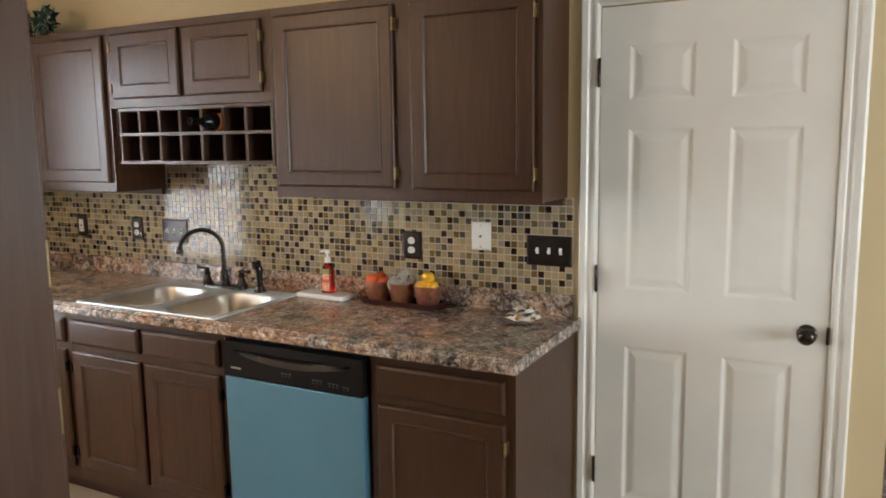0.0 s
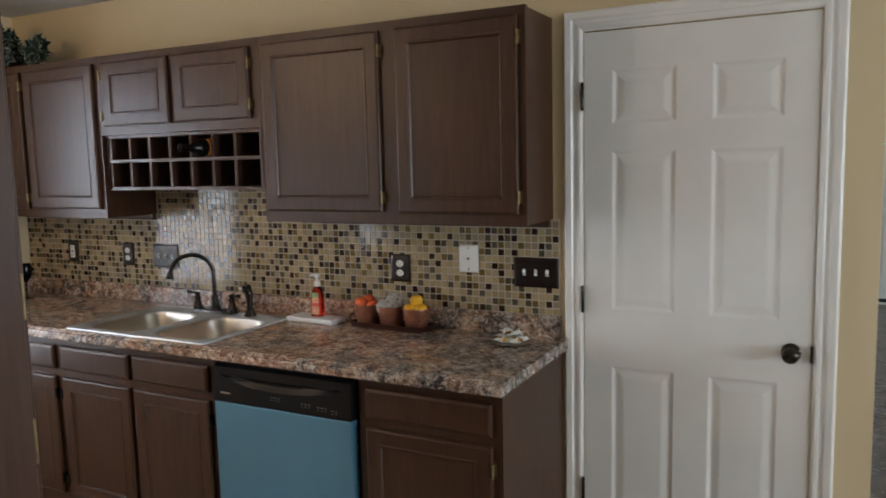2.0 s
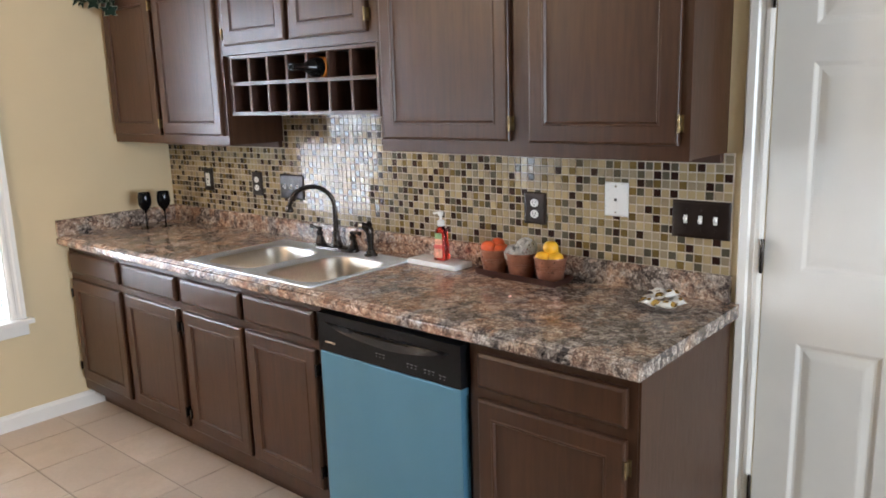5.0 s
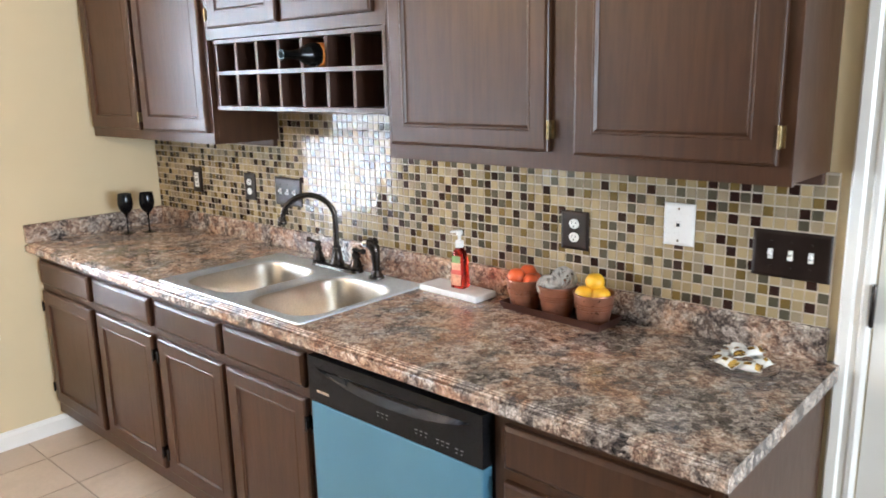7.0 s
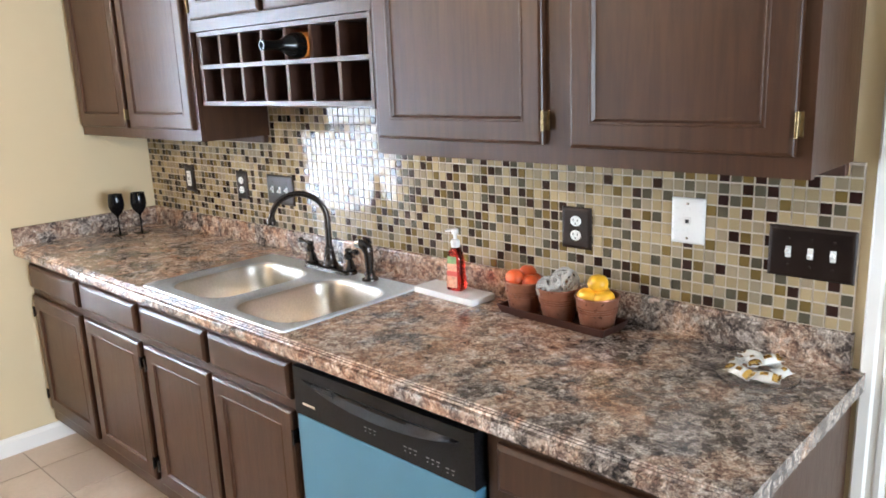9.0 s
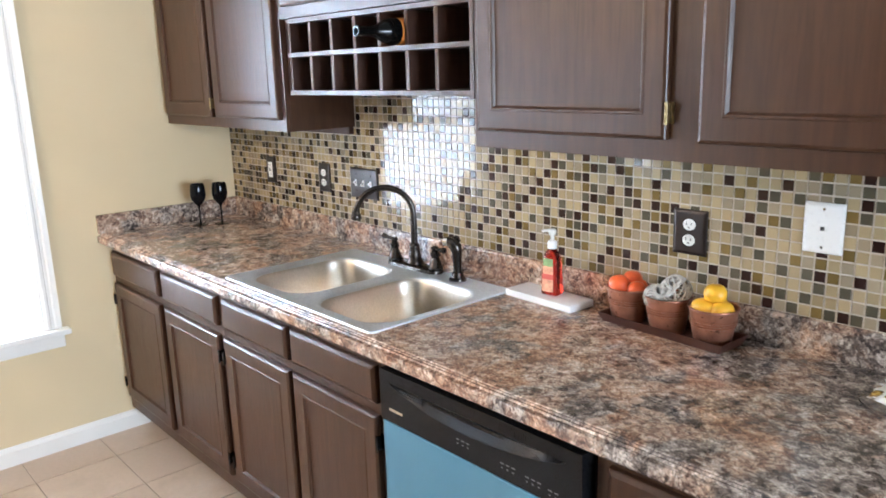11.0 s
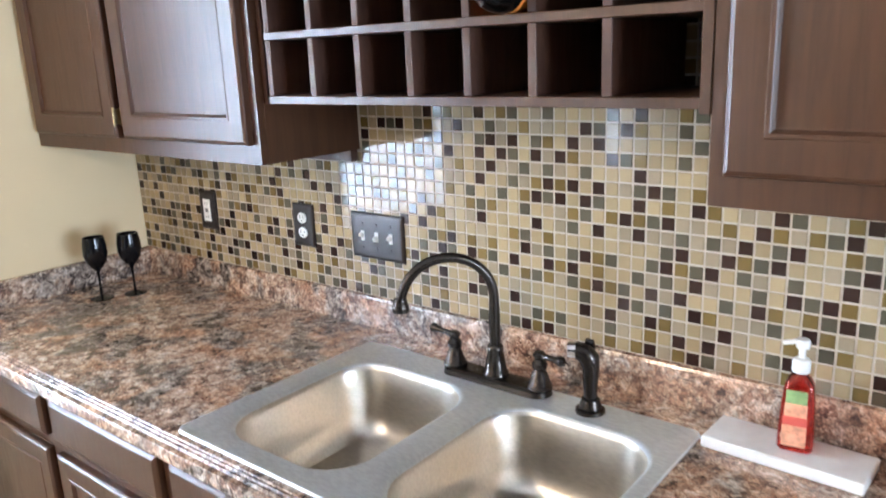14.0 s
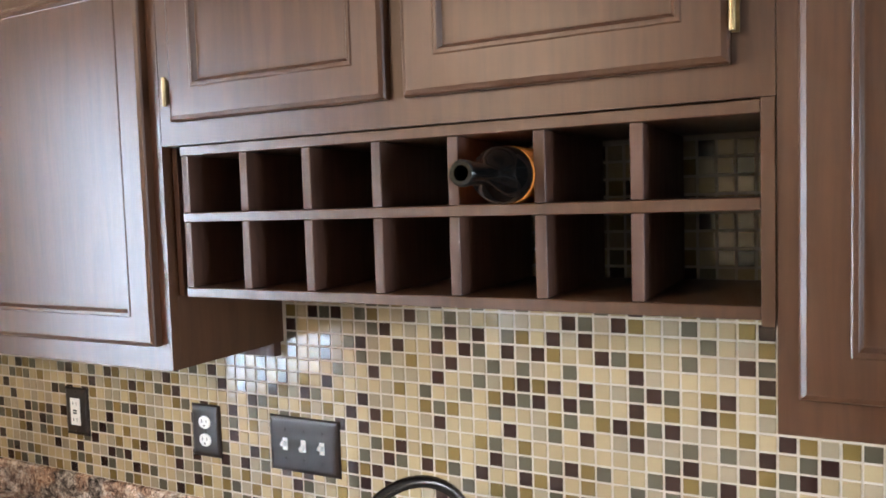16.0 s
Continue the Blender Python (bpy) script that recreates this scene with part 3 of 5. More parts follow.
# windows
def window(name, w, light_label, blind=True):
    y0, y1, z0, z1 = w
    win = thing(name, (-0.05, (y0 + y1) / 2, z0), light_label, "window")
    win["kind"] = "structure"
    f = bmesh.new()
    for a in ((y0, y0 + 0.035, z0, z1), (y1 - 0.035, y1, z0, z1), (y0 + 0.035, y1 - 0.035, z0, z0 + 0.04), (y0 + 0.035, y1 - 0.035, z1 - 0.035, z1)):
        box(f, -0.115, -0.075, *a, bev=0.003)
    zm = (z0 + z1) / 2 - 0.03
    box(f, -0.110, -0.070, y0 + 0.035, y1 - 0.035, zm - 0.02, zm + 0.02, bev=0.003)
    part("window_frame", f, M_WHITE, win, "white window sash")
    for za, zb in ((z0 + 0.04, zm - 0.02), (zm + 0.02, z1 - 0.035)):
        g = part("pane", B(-0.096, -0.092, y0 + 0.035, y1 - 0.035, za, zb), M_GLASS, win)
        g.visible_shadow = False
    lin = bmesh.new()
    for a in ((y0, y0 + 0.012, z0, z1), (y1 - 0.012, y1, z0, z1), (y0 + 0.012, y1 - 0.012, z1 - 0.012, z1)):
        box(lin, -0.072, 0.0, *a)
    part("lining", lin, M_WHITE, win)
    c = casing(bmesh.new(), y0 + 0.004, y1 - 0.004, z1 - 0.004, 0.0, w=0.062, z0=z0 + 0.022)
    rot_mesh(c, Matrix.Rotation(radians(90), 4, "Z"))
    part("casing", c, M_WHITE, win, "white moulded window casing")
    s = B(-0.072, 0.045, y0 - 0.085, y1 + 0.085, z0 - 0.005, z0 + 0.020, bev=0.006, seg=2)
    part("window_sill", s, M_WHITE, win, "white painted window sill")
    ap = B(0.0005, 0.016, y0 - 0.062, y1 + 0.062, z0 - 0.062, z0 - 0.0055, bev=0.003)
    part("apron", ap, M_WHITE, win)
    if blind:
        bl = thing(name.replace("window", "blind"), (-0.035, (y0 + y1) / 2, z1 - 0.03), "white slatted blind let down with the slats open", "window blind")
        part("headrail", B(-0.055, -0.020, y0 + 0.018, y1 - 0.018, z1 - 0.045, z1 - 0.014, bev=0.002), M_SLAT, bl)
        n = int((z1 - z0 - 0.1) / 0.0215)
        for i in range(n):
            zz = z1 - 0.058 - i * 0.0215
            sb = bmesh.new()
            a = radians(8)
            pts = [(-0.0125, -0.0012), (0, 0.0008), (0.0125, -0.0012)]
            rows = []
            for yy in (y0 + 0.02, y1 - 0.02):
                rows.append([sb.verts.new((-0.037 + p * math.cos(a) - q * math.sin(a), yy, zz + p * math.sin(a) + q * math.cos(a))) for p, q in pts])
            for k in range(2):
                sb.faces.new((rows[0][k], rows[0][k + 1], rows[1][k + 1], rows[1][k]))
            part("slat", sb, M_SLAT, bl)
        part("bottom_rail", B(-0.050, -0.024, y0 + 0.02, y1 - 0.02, z0 + 0.024, z0 + 0.034, bev=0.002), M_SLAT, bl)
        for yy in (y0 + 0.13, y1 - 0.13):
            part("cord", tube([(-0.0235, yy, z0 + 0.03), (-0.0235, yy, z1 - 0.04)], 0.0008, 5), M_SLAT, bl)
    return win


window("window_1", WIN, "white sash window full of daylight")
window("window_2", WIN2, "white sash window of the dining end", blind=False)
# made-up frame in the opening of the south fill
pd = struct("south_fill_opening_frame", box(box(B(1.7, 1.76, -5.10, -5.04, 0, 2.1), 3.44, 3.5, -5.10, -5.04, 0, 2.1), 2.56, 2.64, -5.10, -5.04, 0, 2.1), M_WHITE)
struct("front_room_window_frame", box(box(box(B(8.54, 8.6, 2.1, 2.15, 0.6, 2.1), 8.54, 8.6, 4.25, 4.3, 0.6, 2.1), 8.54, 8.6, 3.17, 3.23, 0.6, 2.1), 8.54, 8.6, 2.15, 4.25, 0.6, 0.66), M_WHITE)
out = bmesh.new()
box(out, -6.2, -6.1, -9, 5, -0.6, 7)
struct("backdrop", out, M_OUT, "overcast brightness outside the window")
# ground colour raised to imitate outdoor glare seen under the blind
gr = struct("ground", B(-60, 60, -60, 60, -0.7, -0.6), simple("glare_pale_ground", (0.45, 0.45, 0.44), 0.9), "ground outside, coloured pale to stand for daylight glare")

# lamp at the dining end
lamp = thing("ceiling_lamp", (0.75, -2.65, CEIL_Z), "lit flush ceiling lamp with a warm glass shade", "ceiling lamp")
part("base", lathe([(0.09, 0.0), (0.085, -0.02), (0.02, -0.025)], 24, m=Matrix.Translation((0.75, -2.65, CEIL_Z - 0.001))), M_BRONZE, lamp, smooth=True)
sh = part("shade", lathe([(0.15, -0.03), (0.16, -0.05), (0.15, -0.10), (0.11, -0.14), (0.05, -0.165), (0.0, -0.17)], 28, cap=False, m=Matrix.Translation((0.75, -2.65, CEIL_Z))), M_SHADE, lamp, smooth=True)
sh.visible_shadow = False


# ---- cabinets ----
DOORPROF = [(0, 0), (0, 0.013), (0.002, 0.016), (0.008, 0.019), (0.050, 0.019), (0.052, 0.0205), (0.057, 0.0205), (0.059, 0.018), (0.062, 0.013), (0.064, 0.0125)]
DRAWPROF = [(0, 0), (0, 0.012), (0.003, 0.015), (0.010, 0.019), (0.012, 0.0195)]


def front_panel(name, x0, x1, z0, z1, y, parent, prof=DOORPROF, label=""):
    bm = bmesh.new()
    f = rings(bm, x0, x1, z0, z1, y, prof)
    bm.faces.new(f[::-1])
    return part(name, bm, M_CAB, parent, label)


def brass_hinge(parent, x, y, z, side):
    """A small wrapped hinge on the face frame beside a door."""
    bm = B(x, x + side * 0.010, y - 0.004, y - 0.0005, z - 0.022, z + 0.022) if side > 0 else B(x - 0.010, x, y - 0.004, y - 0.0005, z - 0.022, z + 0.022)
    tube([(x + side * 0.004, y - 0.021, z - 0.023), (x + side * 0.004, y - 0.021, z + 0.023)], 0.0038, 12, bm)
    box(bm, min(x + side * 0.0006, x + side * 0.005), max(x + side * 0.0006, x + side * 0.005), y - 0.021, y - 0.004, z - 0.019, z + 0.019)
    return part("hinge", bm, M_BRASS if y == UP_Y or x > 3.0 else M_BRONZE, parent, "small aged metal hinge", smooth=True)


def base_unit(x0, x1, cols, label, end_panel=False):
    u = thing("base_cabinet", (x0, FRAME, 0), label, "kitchen cabinet")
    bm = bmesh.new()
    zt = 0.868
    xs = [x0]
    for a, b in cols:
        xs += [a + 0.012, b - 0.012]
    xs.append(x1)
    for i in range(0, len(xs), 2):
        box(bm, xs[i], xs[i + 1], FRAME, FRAME + 0.019, 0.10, zt)
    for i in range(1, len(xs) - 1, 2):
        for za, zb in ((0.10, 0.175), (0.686, 0.745), (0.826, zt)):
            box(bm, xs[i], xs[i + 1], FRAME, FRAME + 0.019, za, zb)
    part("face_frame", bm, M_CAB, u)
    part("side", B(x0 + 0.001, x0 + 0.017, FRAME + 0.0195, -0.03, 0.10, zt), M_CAB, u)
    part("side", B(x1 - 0.017, x1 - 0.001, FRAME + 0.0195, -0.03, 0.10, zt), M_CAB, u)
    part("bottom", B(x0 + 0.017, x1 - 0.017, FRAME + 0.0195, -0.03, 0.10, 0.116), M_CAB, u)
    part("back", B(x0 + 0.017, x1 - 0.017, -0.045, -0.03, 0.116, zt), M_CAB, u)
    part("toe_kick", B(x0, x1, FRAME + 0.085, FRAME + 0.10, 0.001, 0.099), M_CABIN, u)
    if end_panel:
        ep = B(x1, x1 + 0.006, FRAME + 0.004, -0.024, 0.001, zt)
        part("side_panel", ep, M_CAB, u, "smooth painted end panel")
    for i, (a, bb) in enumerate(cols):
        d = front_panel("door", a, bb, 0.163, 0.694, FRAME, u)
        front_panel("drawer_front", a, bb, 0.727, 0.832, FRAME, u, DRAWPROF)
        side = -1 if i == 0 and len(cols) > 1 else 1
        xh = bb if side > 0 else a
        for hz in (0.62, 0.235):
            brass_hinge(d, xh, FRAME, hz, side)
    return u


base_unit(0.004, 1.046, [(0.032, 0.518), (0.564, 1.016)], "dark brown base cabinet with two doors, beside the window wall")
base_unit(1.047, 1.937, [(1.060, 1.475), (1.500, 1.908)], "dark brown sink base cabinet with two closed doors")
base_unit(2.586, 3.108, [(2.620, 3.084)], "narrow dark brown base cabinet with one drawer and one door", True)

# dishwasher
dw = thing("dishwasher", (2.26, -0.62, 0), "dishwasher with black control panel and pale blue film on its door", "dishwasher")
part("body", B(1.950, 2.574, -0.60, -0.05, 0.10, 0.862), M_BLACK, dw)
part("toe_panel", B(1.955, 2.570, -0.585, -0.57, 0.004, 0.098), M_BLACK, dw)
part("door_panel", B(1.953, 2.571, -0.641, -0.602, 0.115, 0.708, bev=0.004, seg=2), M_FILM, dw, "steel door still under blue film")
cp = bmesh.new()
X0, X1, Z0, Z1, YF = 1.951, 2.573, 0.712, 0.844, -0.643
box(cp, X0, X1, YF + 0.012, -0.602, Z0, Z1)
N = 30
hx0, hx1 = 1.985, 2.535
top_row, arc_row, low_row, deep_row = [], [], [], []
for i in range(N + 1):
    s = i / N
    xx = hx0 + (hx1 - hx0) * s
    sag = 0.042 * (1 - (2 * s - 1) ** 2) ** 0.8
    top_row.append((xx, Z1 - 0.030))
    arc_row.append((xx, Z1 - 0.030 - sag))
pan = bmesh.new()


def quad(bm, pts, mat=0):
    f = bm.faces.new([bm.verts.new(p) for p in pts])
    f.material_index = mat


quad(pan, [(X0, YF, Z0), (X1, YF, Z0), (X1, YF, Z0 + 0.045), (X0, YF, Z0 + 0.045)])
quad(pan, [(X0, YF, Z0 + 0.045), (hx0, YF, Z0 + 0.045), (hx0, YF, Z1 - 0.03), (X0, YF, Z1 - 0.03)])
quad(pan, [(hx1, YF, Z0 + 0.045), (X1, YF, Z0 + 0.045), (X1, YF, Z1 - 0.03), (hx1, YF, Z1 - 0.03)])
quad(pan, [(X0, YF, Z1 - 0.03), (X1, YF, Z1 - 0.03), (X1, YF, Z1), (X0, YF, Z1)])
for i in range(N):
    a, b = arc_row[i], arc_row[i + 1]
    ta, tb = top_row[i], top_row[i + 1]
    quad(pan, [(a[0], YF, Z0 + 0.045), (b[0], YF, Z0 + 0.045), (b[0], YF, b[1]), (a[0], YF, a[1])])
    quad(pan, [(a[0], YF, a[1]), (b[0], YF, b[1]), (tb[0], YF + 0.012, tb[1] - (tb[1] - b[1]) * 0.35), (ta[0], YF + 0.012, ta[1] - (ta[1] - a[1]) * 0.35)])
    quad(pan, [(ta[0], YF + 0.012, ta[1] - (ta[1] - a[1]) * 0.35), (tb[0], YF + 0.012, tb[1] - (tb[1] - b[1]) * 0.35), (tb[0], YF, tb[1]), (ta[0], YF, ta[1])])
for q in ([(X0, YF, Z0), (X0, YF, Z1), (X0, YF + 0.012, Z1), (X0, YF + 0.012, Z0)], [(X1, YF, Z0), (X1, YF + 0.012, Z0), (X1, YF + 0.012, Z1), (X1, YF, Z1)],
          [(X0, YF, Z1), (X1, YF, Z1), (X1, YF + 0.012, Z1), (X0, YF + 0.012, Z1)], [(X0, YF, Z0), (X0, YF + 0.012, Z0), (X1, YF + 0.012, Z0), (X1, YF, Z0)]):
    quad(pan, q)
bmesh.ops.remove_doubles(pan, verts=pan.verts[:], dist=1e-5)
bmesh.ops.recalc_face_normals(pan, faces=pan.faces[:])
merge(cp, pan)
panel_ob = part("control_panel", cp, M_BLACK, dw, "glossy black control panel")
part("handle_recess", B(2.12, 2.36, YF + 0.0095, YF + 0.0115, Z1 - 0.062, Z1 - 0.036, bev=0.0008), M_BLACKG, panel_ob)
vent = bmesh.new()
for i in range(5):
    box(vent, 2.025 + i * 0.006, 2.105, YF + 0.002, YF + 0.006, Z1 - 0.040 - i * 0.006, Z1 - 0.037 - i * 0.006)
part("vent", vent, M_RUBBER, panel_ob)
marks = bmesh.new()
rnd = random.Random(4)
for gx, gz, n in ((2.225, 0.748, 3), (2.36, 0.742, 3), (2.43, 0.738, 3), (2.49, 0.733, 2)):
    for i in range(n):
        box(marks, gx + i * 0.016, gx + i * 0.016 + 0.010, YF - 0.0004, YF + 0.0002, gz + 0.004, gz + 0.007)
        box(marks, gx + i * 0.016 + 0.002, gx + i * 0.016 + 0.007, YF - 0.0004, YF + 0.0002, gz - 0.006, gz - 0.003)
part("markings", marks, M_MARK, panel_ob, "faint printed button marks", kind="stuff")
part("badge", B(1.985, 2.035, YF - 0.0008, YF + 0.0002, 0.742, 0.749, bev=0.0003), M_CHROME, panel_ob)

# worktop: front edge with three grooves, then slabs round the sink opening
SX0, SX1, SY0, SY1 = 1.115, 1.892, -0.598, -0.112
fp = [(-0.60, TOP - 0.040), (-0.60, TOP), (-0.638, TOP), (-0.640, TOP - 0.0025), (-0.645, TOP - 0.0015), (-0.648, TOP - 0.0045), (-0.653, TOP - 0.004), (-0.656, TOP - 0.008),
      (EDGE + 0.001, TOP - 0.010), (EDGE, TOP - 0.014), (EDGE, TOP - 0.036), (EDGE + 0.003, TOP - 0.040)]
lip = extrude_x(fp, 0.001, RUN)
bmesh.ops.recalc_face_normals(lip, faces=lip.faces[:])
ct = bmesh.new()
gx, gy = [0.001, SX0, SX1, RUN], [-0.60, SY0, SY1, -0.003]
for i in range(3):
    for j in range(3):
        if i == 1 and j == 1:
            continue
        box(ct, gx[i], gx[i + 1], gy[j], gy[j + 1], TOP - 0.019, TOP)
box(ct, RUN - 0.018, RUN, -0.60, -0.003, TOP - 0.040, TOP - 0.019)
bmesh.ops.remove_doubles(ct, verts=ct.verts[:], dist=1e-5)
seen = {}
for f in ct.faces:
    seen.setdefault(tuple(round(q, 4) for q in f.calc_center_median()), []).append(f)
bmesh.ops.delete(ct, geom=[f for fs in seen.values() if len(fs) > 1 for f in fs], context="FACES_ONLY")
worktop = thing("worktop", (1.5, -0.3, TOP), "brown, rust and grey granite-look laminate worktop with grooved front edge", "worktop")
part("front_edge", lip, M_LAM, worktop)
part("top", ct, M_LAM, worktop)
bs = extrude_x([(-0.003, TOP + 0.0005), (-0.022, TOP + 0.0005), (-0.022, 0.984), (-0.019, 0.990), (-0.012, 0.992), (-0.003, 0.992)], 0.023, 3.104)
bl_ = extrude_x([(-0.003, TOP + 0.0005), (-0.022, TOP + 0.0005), (-0.022, 0.984), (-0.019, 0.990), (-0.012, 0.992), (-0.003, 0.992)], EDGE + 0.004, -0.003)
rot_mesh(bl_, Matrix.Rotation(radians(90), 4, "Z"))
bmesh.ops.recalc_face_normals(bs, faces=bs.faces[:])
bmesh.ops.recalc_face_normals(bl_, faces=bl_.faces[:])
splash = thing("upstand", (0, 0, TOP), "low granite-look laminate upstand round the worktop", "upstand")
part("back_strip", bs, M_LAM, splash)
part("side_strip", bl_, M_LAM, splash)

# wall units
def wall_unit(x0, x1, z0, z1, doors, label, name="wall_cabinet", inset=0.0):
    u = thing(name, (x0, UP_Y, z0), label, "kitchen cabinet")
    part("side", B(x0, x0 + 0.016, UP_Y + 0.0195, -0.001, z0, z1), M_CAB, u)
    part("side", B(x1 - 0.016 - inset, x1 - inset, UP_Y + 0.0195, -0.001, z0, z1), M_CAB, u)
    part("bottom", B(x0 + 0.016, x1 - 0.016 - inset, UP_Y + 0.0195, -0.001, z0 + 0.012, z0 + 0.024), M_CAB, u)
    part("top", B(x0 + 0.016, x1 - 0.016 - inset, UP_Y + 0.0195, -0.001, z1 - 0.03, z1 - 0.018), M_CAB, u)
    part("back", B(x0 + 0.016, x1 - 0.016 - inset, -0.010, -0.001, z0 + 0.024, z1 - 0.03), M_CAB, u)
    if z0 < 1.5:
        part("hanging_rail", B(x0 + 0.02, x1 - 0.004 - inset, -0.036, -0.0145, z0 - 0.028, z0 - 0.0005, bev=0.001), M_CABIN, u)
    f = bmesh.new()
    xs = [x0]
    for a, c, za, zb in doors:
        xs += [a + 0.012, c - 0.012]
    xs.append(x1)
    for i in range(0, len(xs), 2):
        box(f, xs[i], xs[i + 1], UP_Y, UP_Y + 0.019, z0, z1)
    for i, (a, c, za, zb) in enumerate(doors):
        box(f, a + 0.012, c - 0.012, UP_Y, UP_Y + 0.019, z0, za + 0.012)
        box(f, a + 0.012, c - 0.012, UP_Y, UP_Y + 0.019, zb - 0.012, z1)
    part("face_frame", f, M_CAB, u)
    return u


DT = 2.056
ua = wall_unit(0.003, 1.017, UP_Z0, UP_Z1, [(0.03, 0.474, 1.397, DT), (0.502, 0.994, 1.399, DT)], "dark brown wall cabinet with two closed doors in the corner")
d = front_panel("door", 0.03, 0.474, 1.397, DT, UP_Y, ua)
for hz in (1.45, 1.99):
    brass_hinge(d, 0.474, UP_Y, hz, 1)
d = front_panel("door", 0.502, 0.994, 1.399, DT, UP_Y, ua)
ub = wall_unit(1.018, 1.955, 1.735, UP_Z1, [(1.056, 1.464, 1.773, DT), (1.492, 1.909, 1.773, DT)], "short dark brown wall cabinet with small doors above wine rack")
d = front_panel("door", 1.056, 1.464, 1.773, DT, UP_Y, ub)
for hz in (1.82, 2.0):
    brass_hinge(d, 1.056, UP_Y, hz, -1)
d = front_panel("door", 1.492, 1.909, 1.773, DT, UP_Y, ub)
for hz in (1.83, 1.99):
    brass_hinge(d, 1.909, UP_Y, hz, 1)
uc = wall_unit(1.956, 3.084, UP_Z0, UP_Z1, [(1.978, 2.518, 1.401, DT), (2.590, 3.057, 1.398, DT)], "large dark brown wall cabinet with two tall closed doors", inset=0.012)
d = front_panel("door", 1.978, 2.518, 1.401, DT, UP_Y, uc)
for hz in (1.455, 1.985):
    brass_hinge(d, 2.518, UP_Y, hz, 1)
d = front_panel("door", 2.590, 3.057, 1.398, DT, UP_Y, uc)
for hz in (1.455, 1.985):
    brass_hinge(d, 3.057, UP_Y, hz, 1)

# wine rack
rack = thing("wine_rack", (1.5, UP_Y, 1.484), "brown painted wine rack, two rows of open cells under the cabinet", "wine rack")
RY0, RY1 = -0.293, -0.016
VX = [1.057, 1.182, 1.305, 1.429, 1.552, 1.676, 1.800]
for za, zb, nm in ((1.484, 1.500, "shelf"), (1.609, 1.624, "shelf"), (1.718, 1.7335, "shelf")):
    part(nm, B(1.050, 1.939, RY0, RY1, za, zb, bev=0.0012), M_CAB, rack)
for i, x in enumerate(VX):
    for za, zb in ((1.5005, 1.6085), (1.6245, 1.7175)):
        part("divider", B(x - 0.008, x + 0.008, RY0 + 0.003, RY1, za, zb, bev=0.001), [M_CABIN], rack)
part("stile", B(1.9395, 1.9550, UP_Y - 0.002, -0.016, 1.478, 1.7345, bev=0.001), M_CAB, rack)
part("stile", B(1.018, 1.030, -0.28, -0.016, 1.484, 1.7345, bev=0.001), M_CABIN, rack)

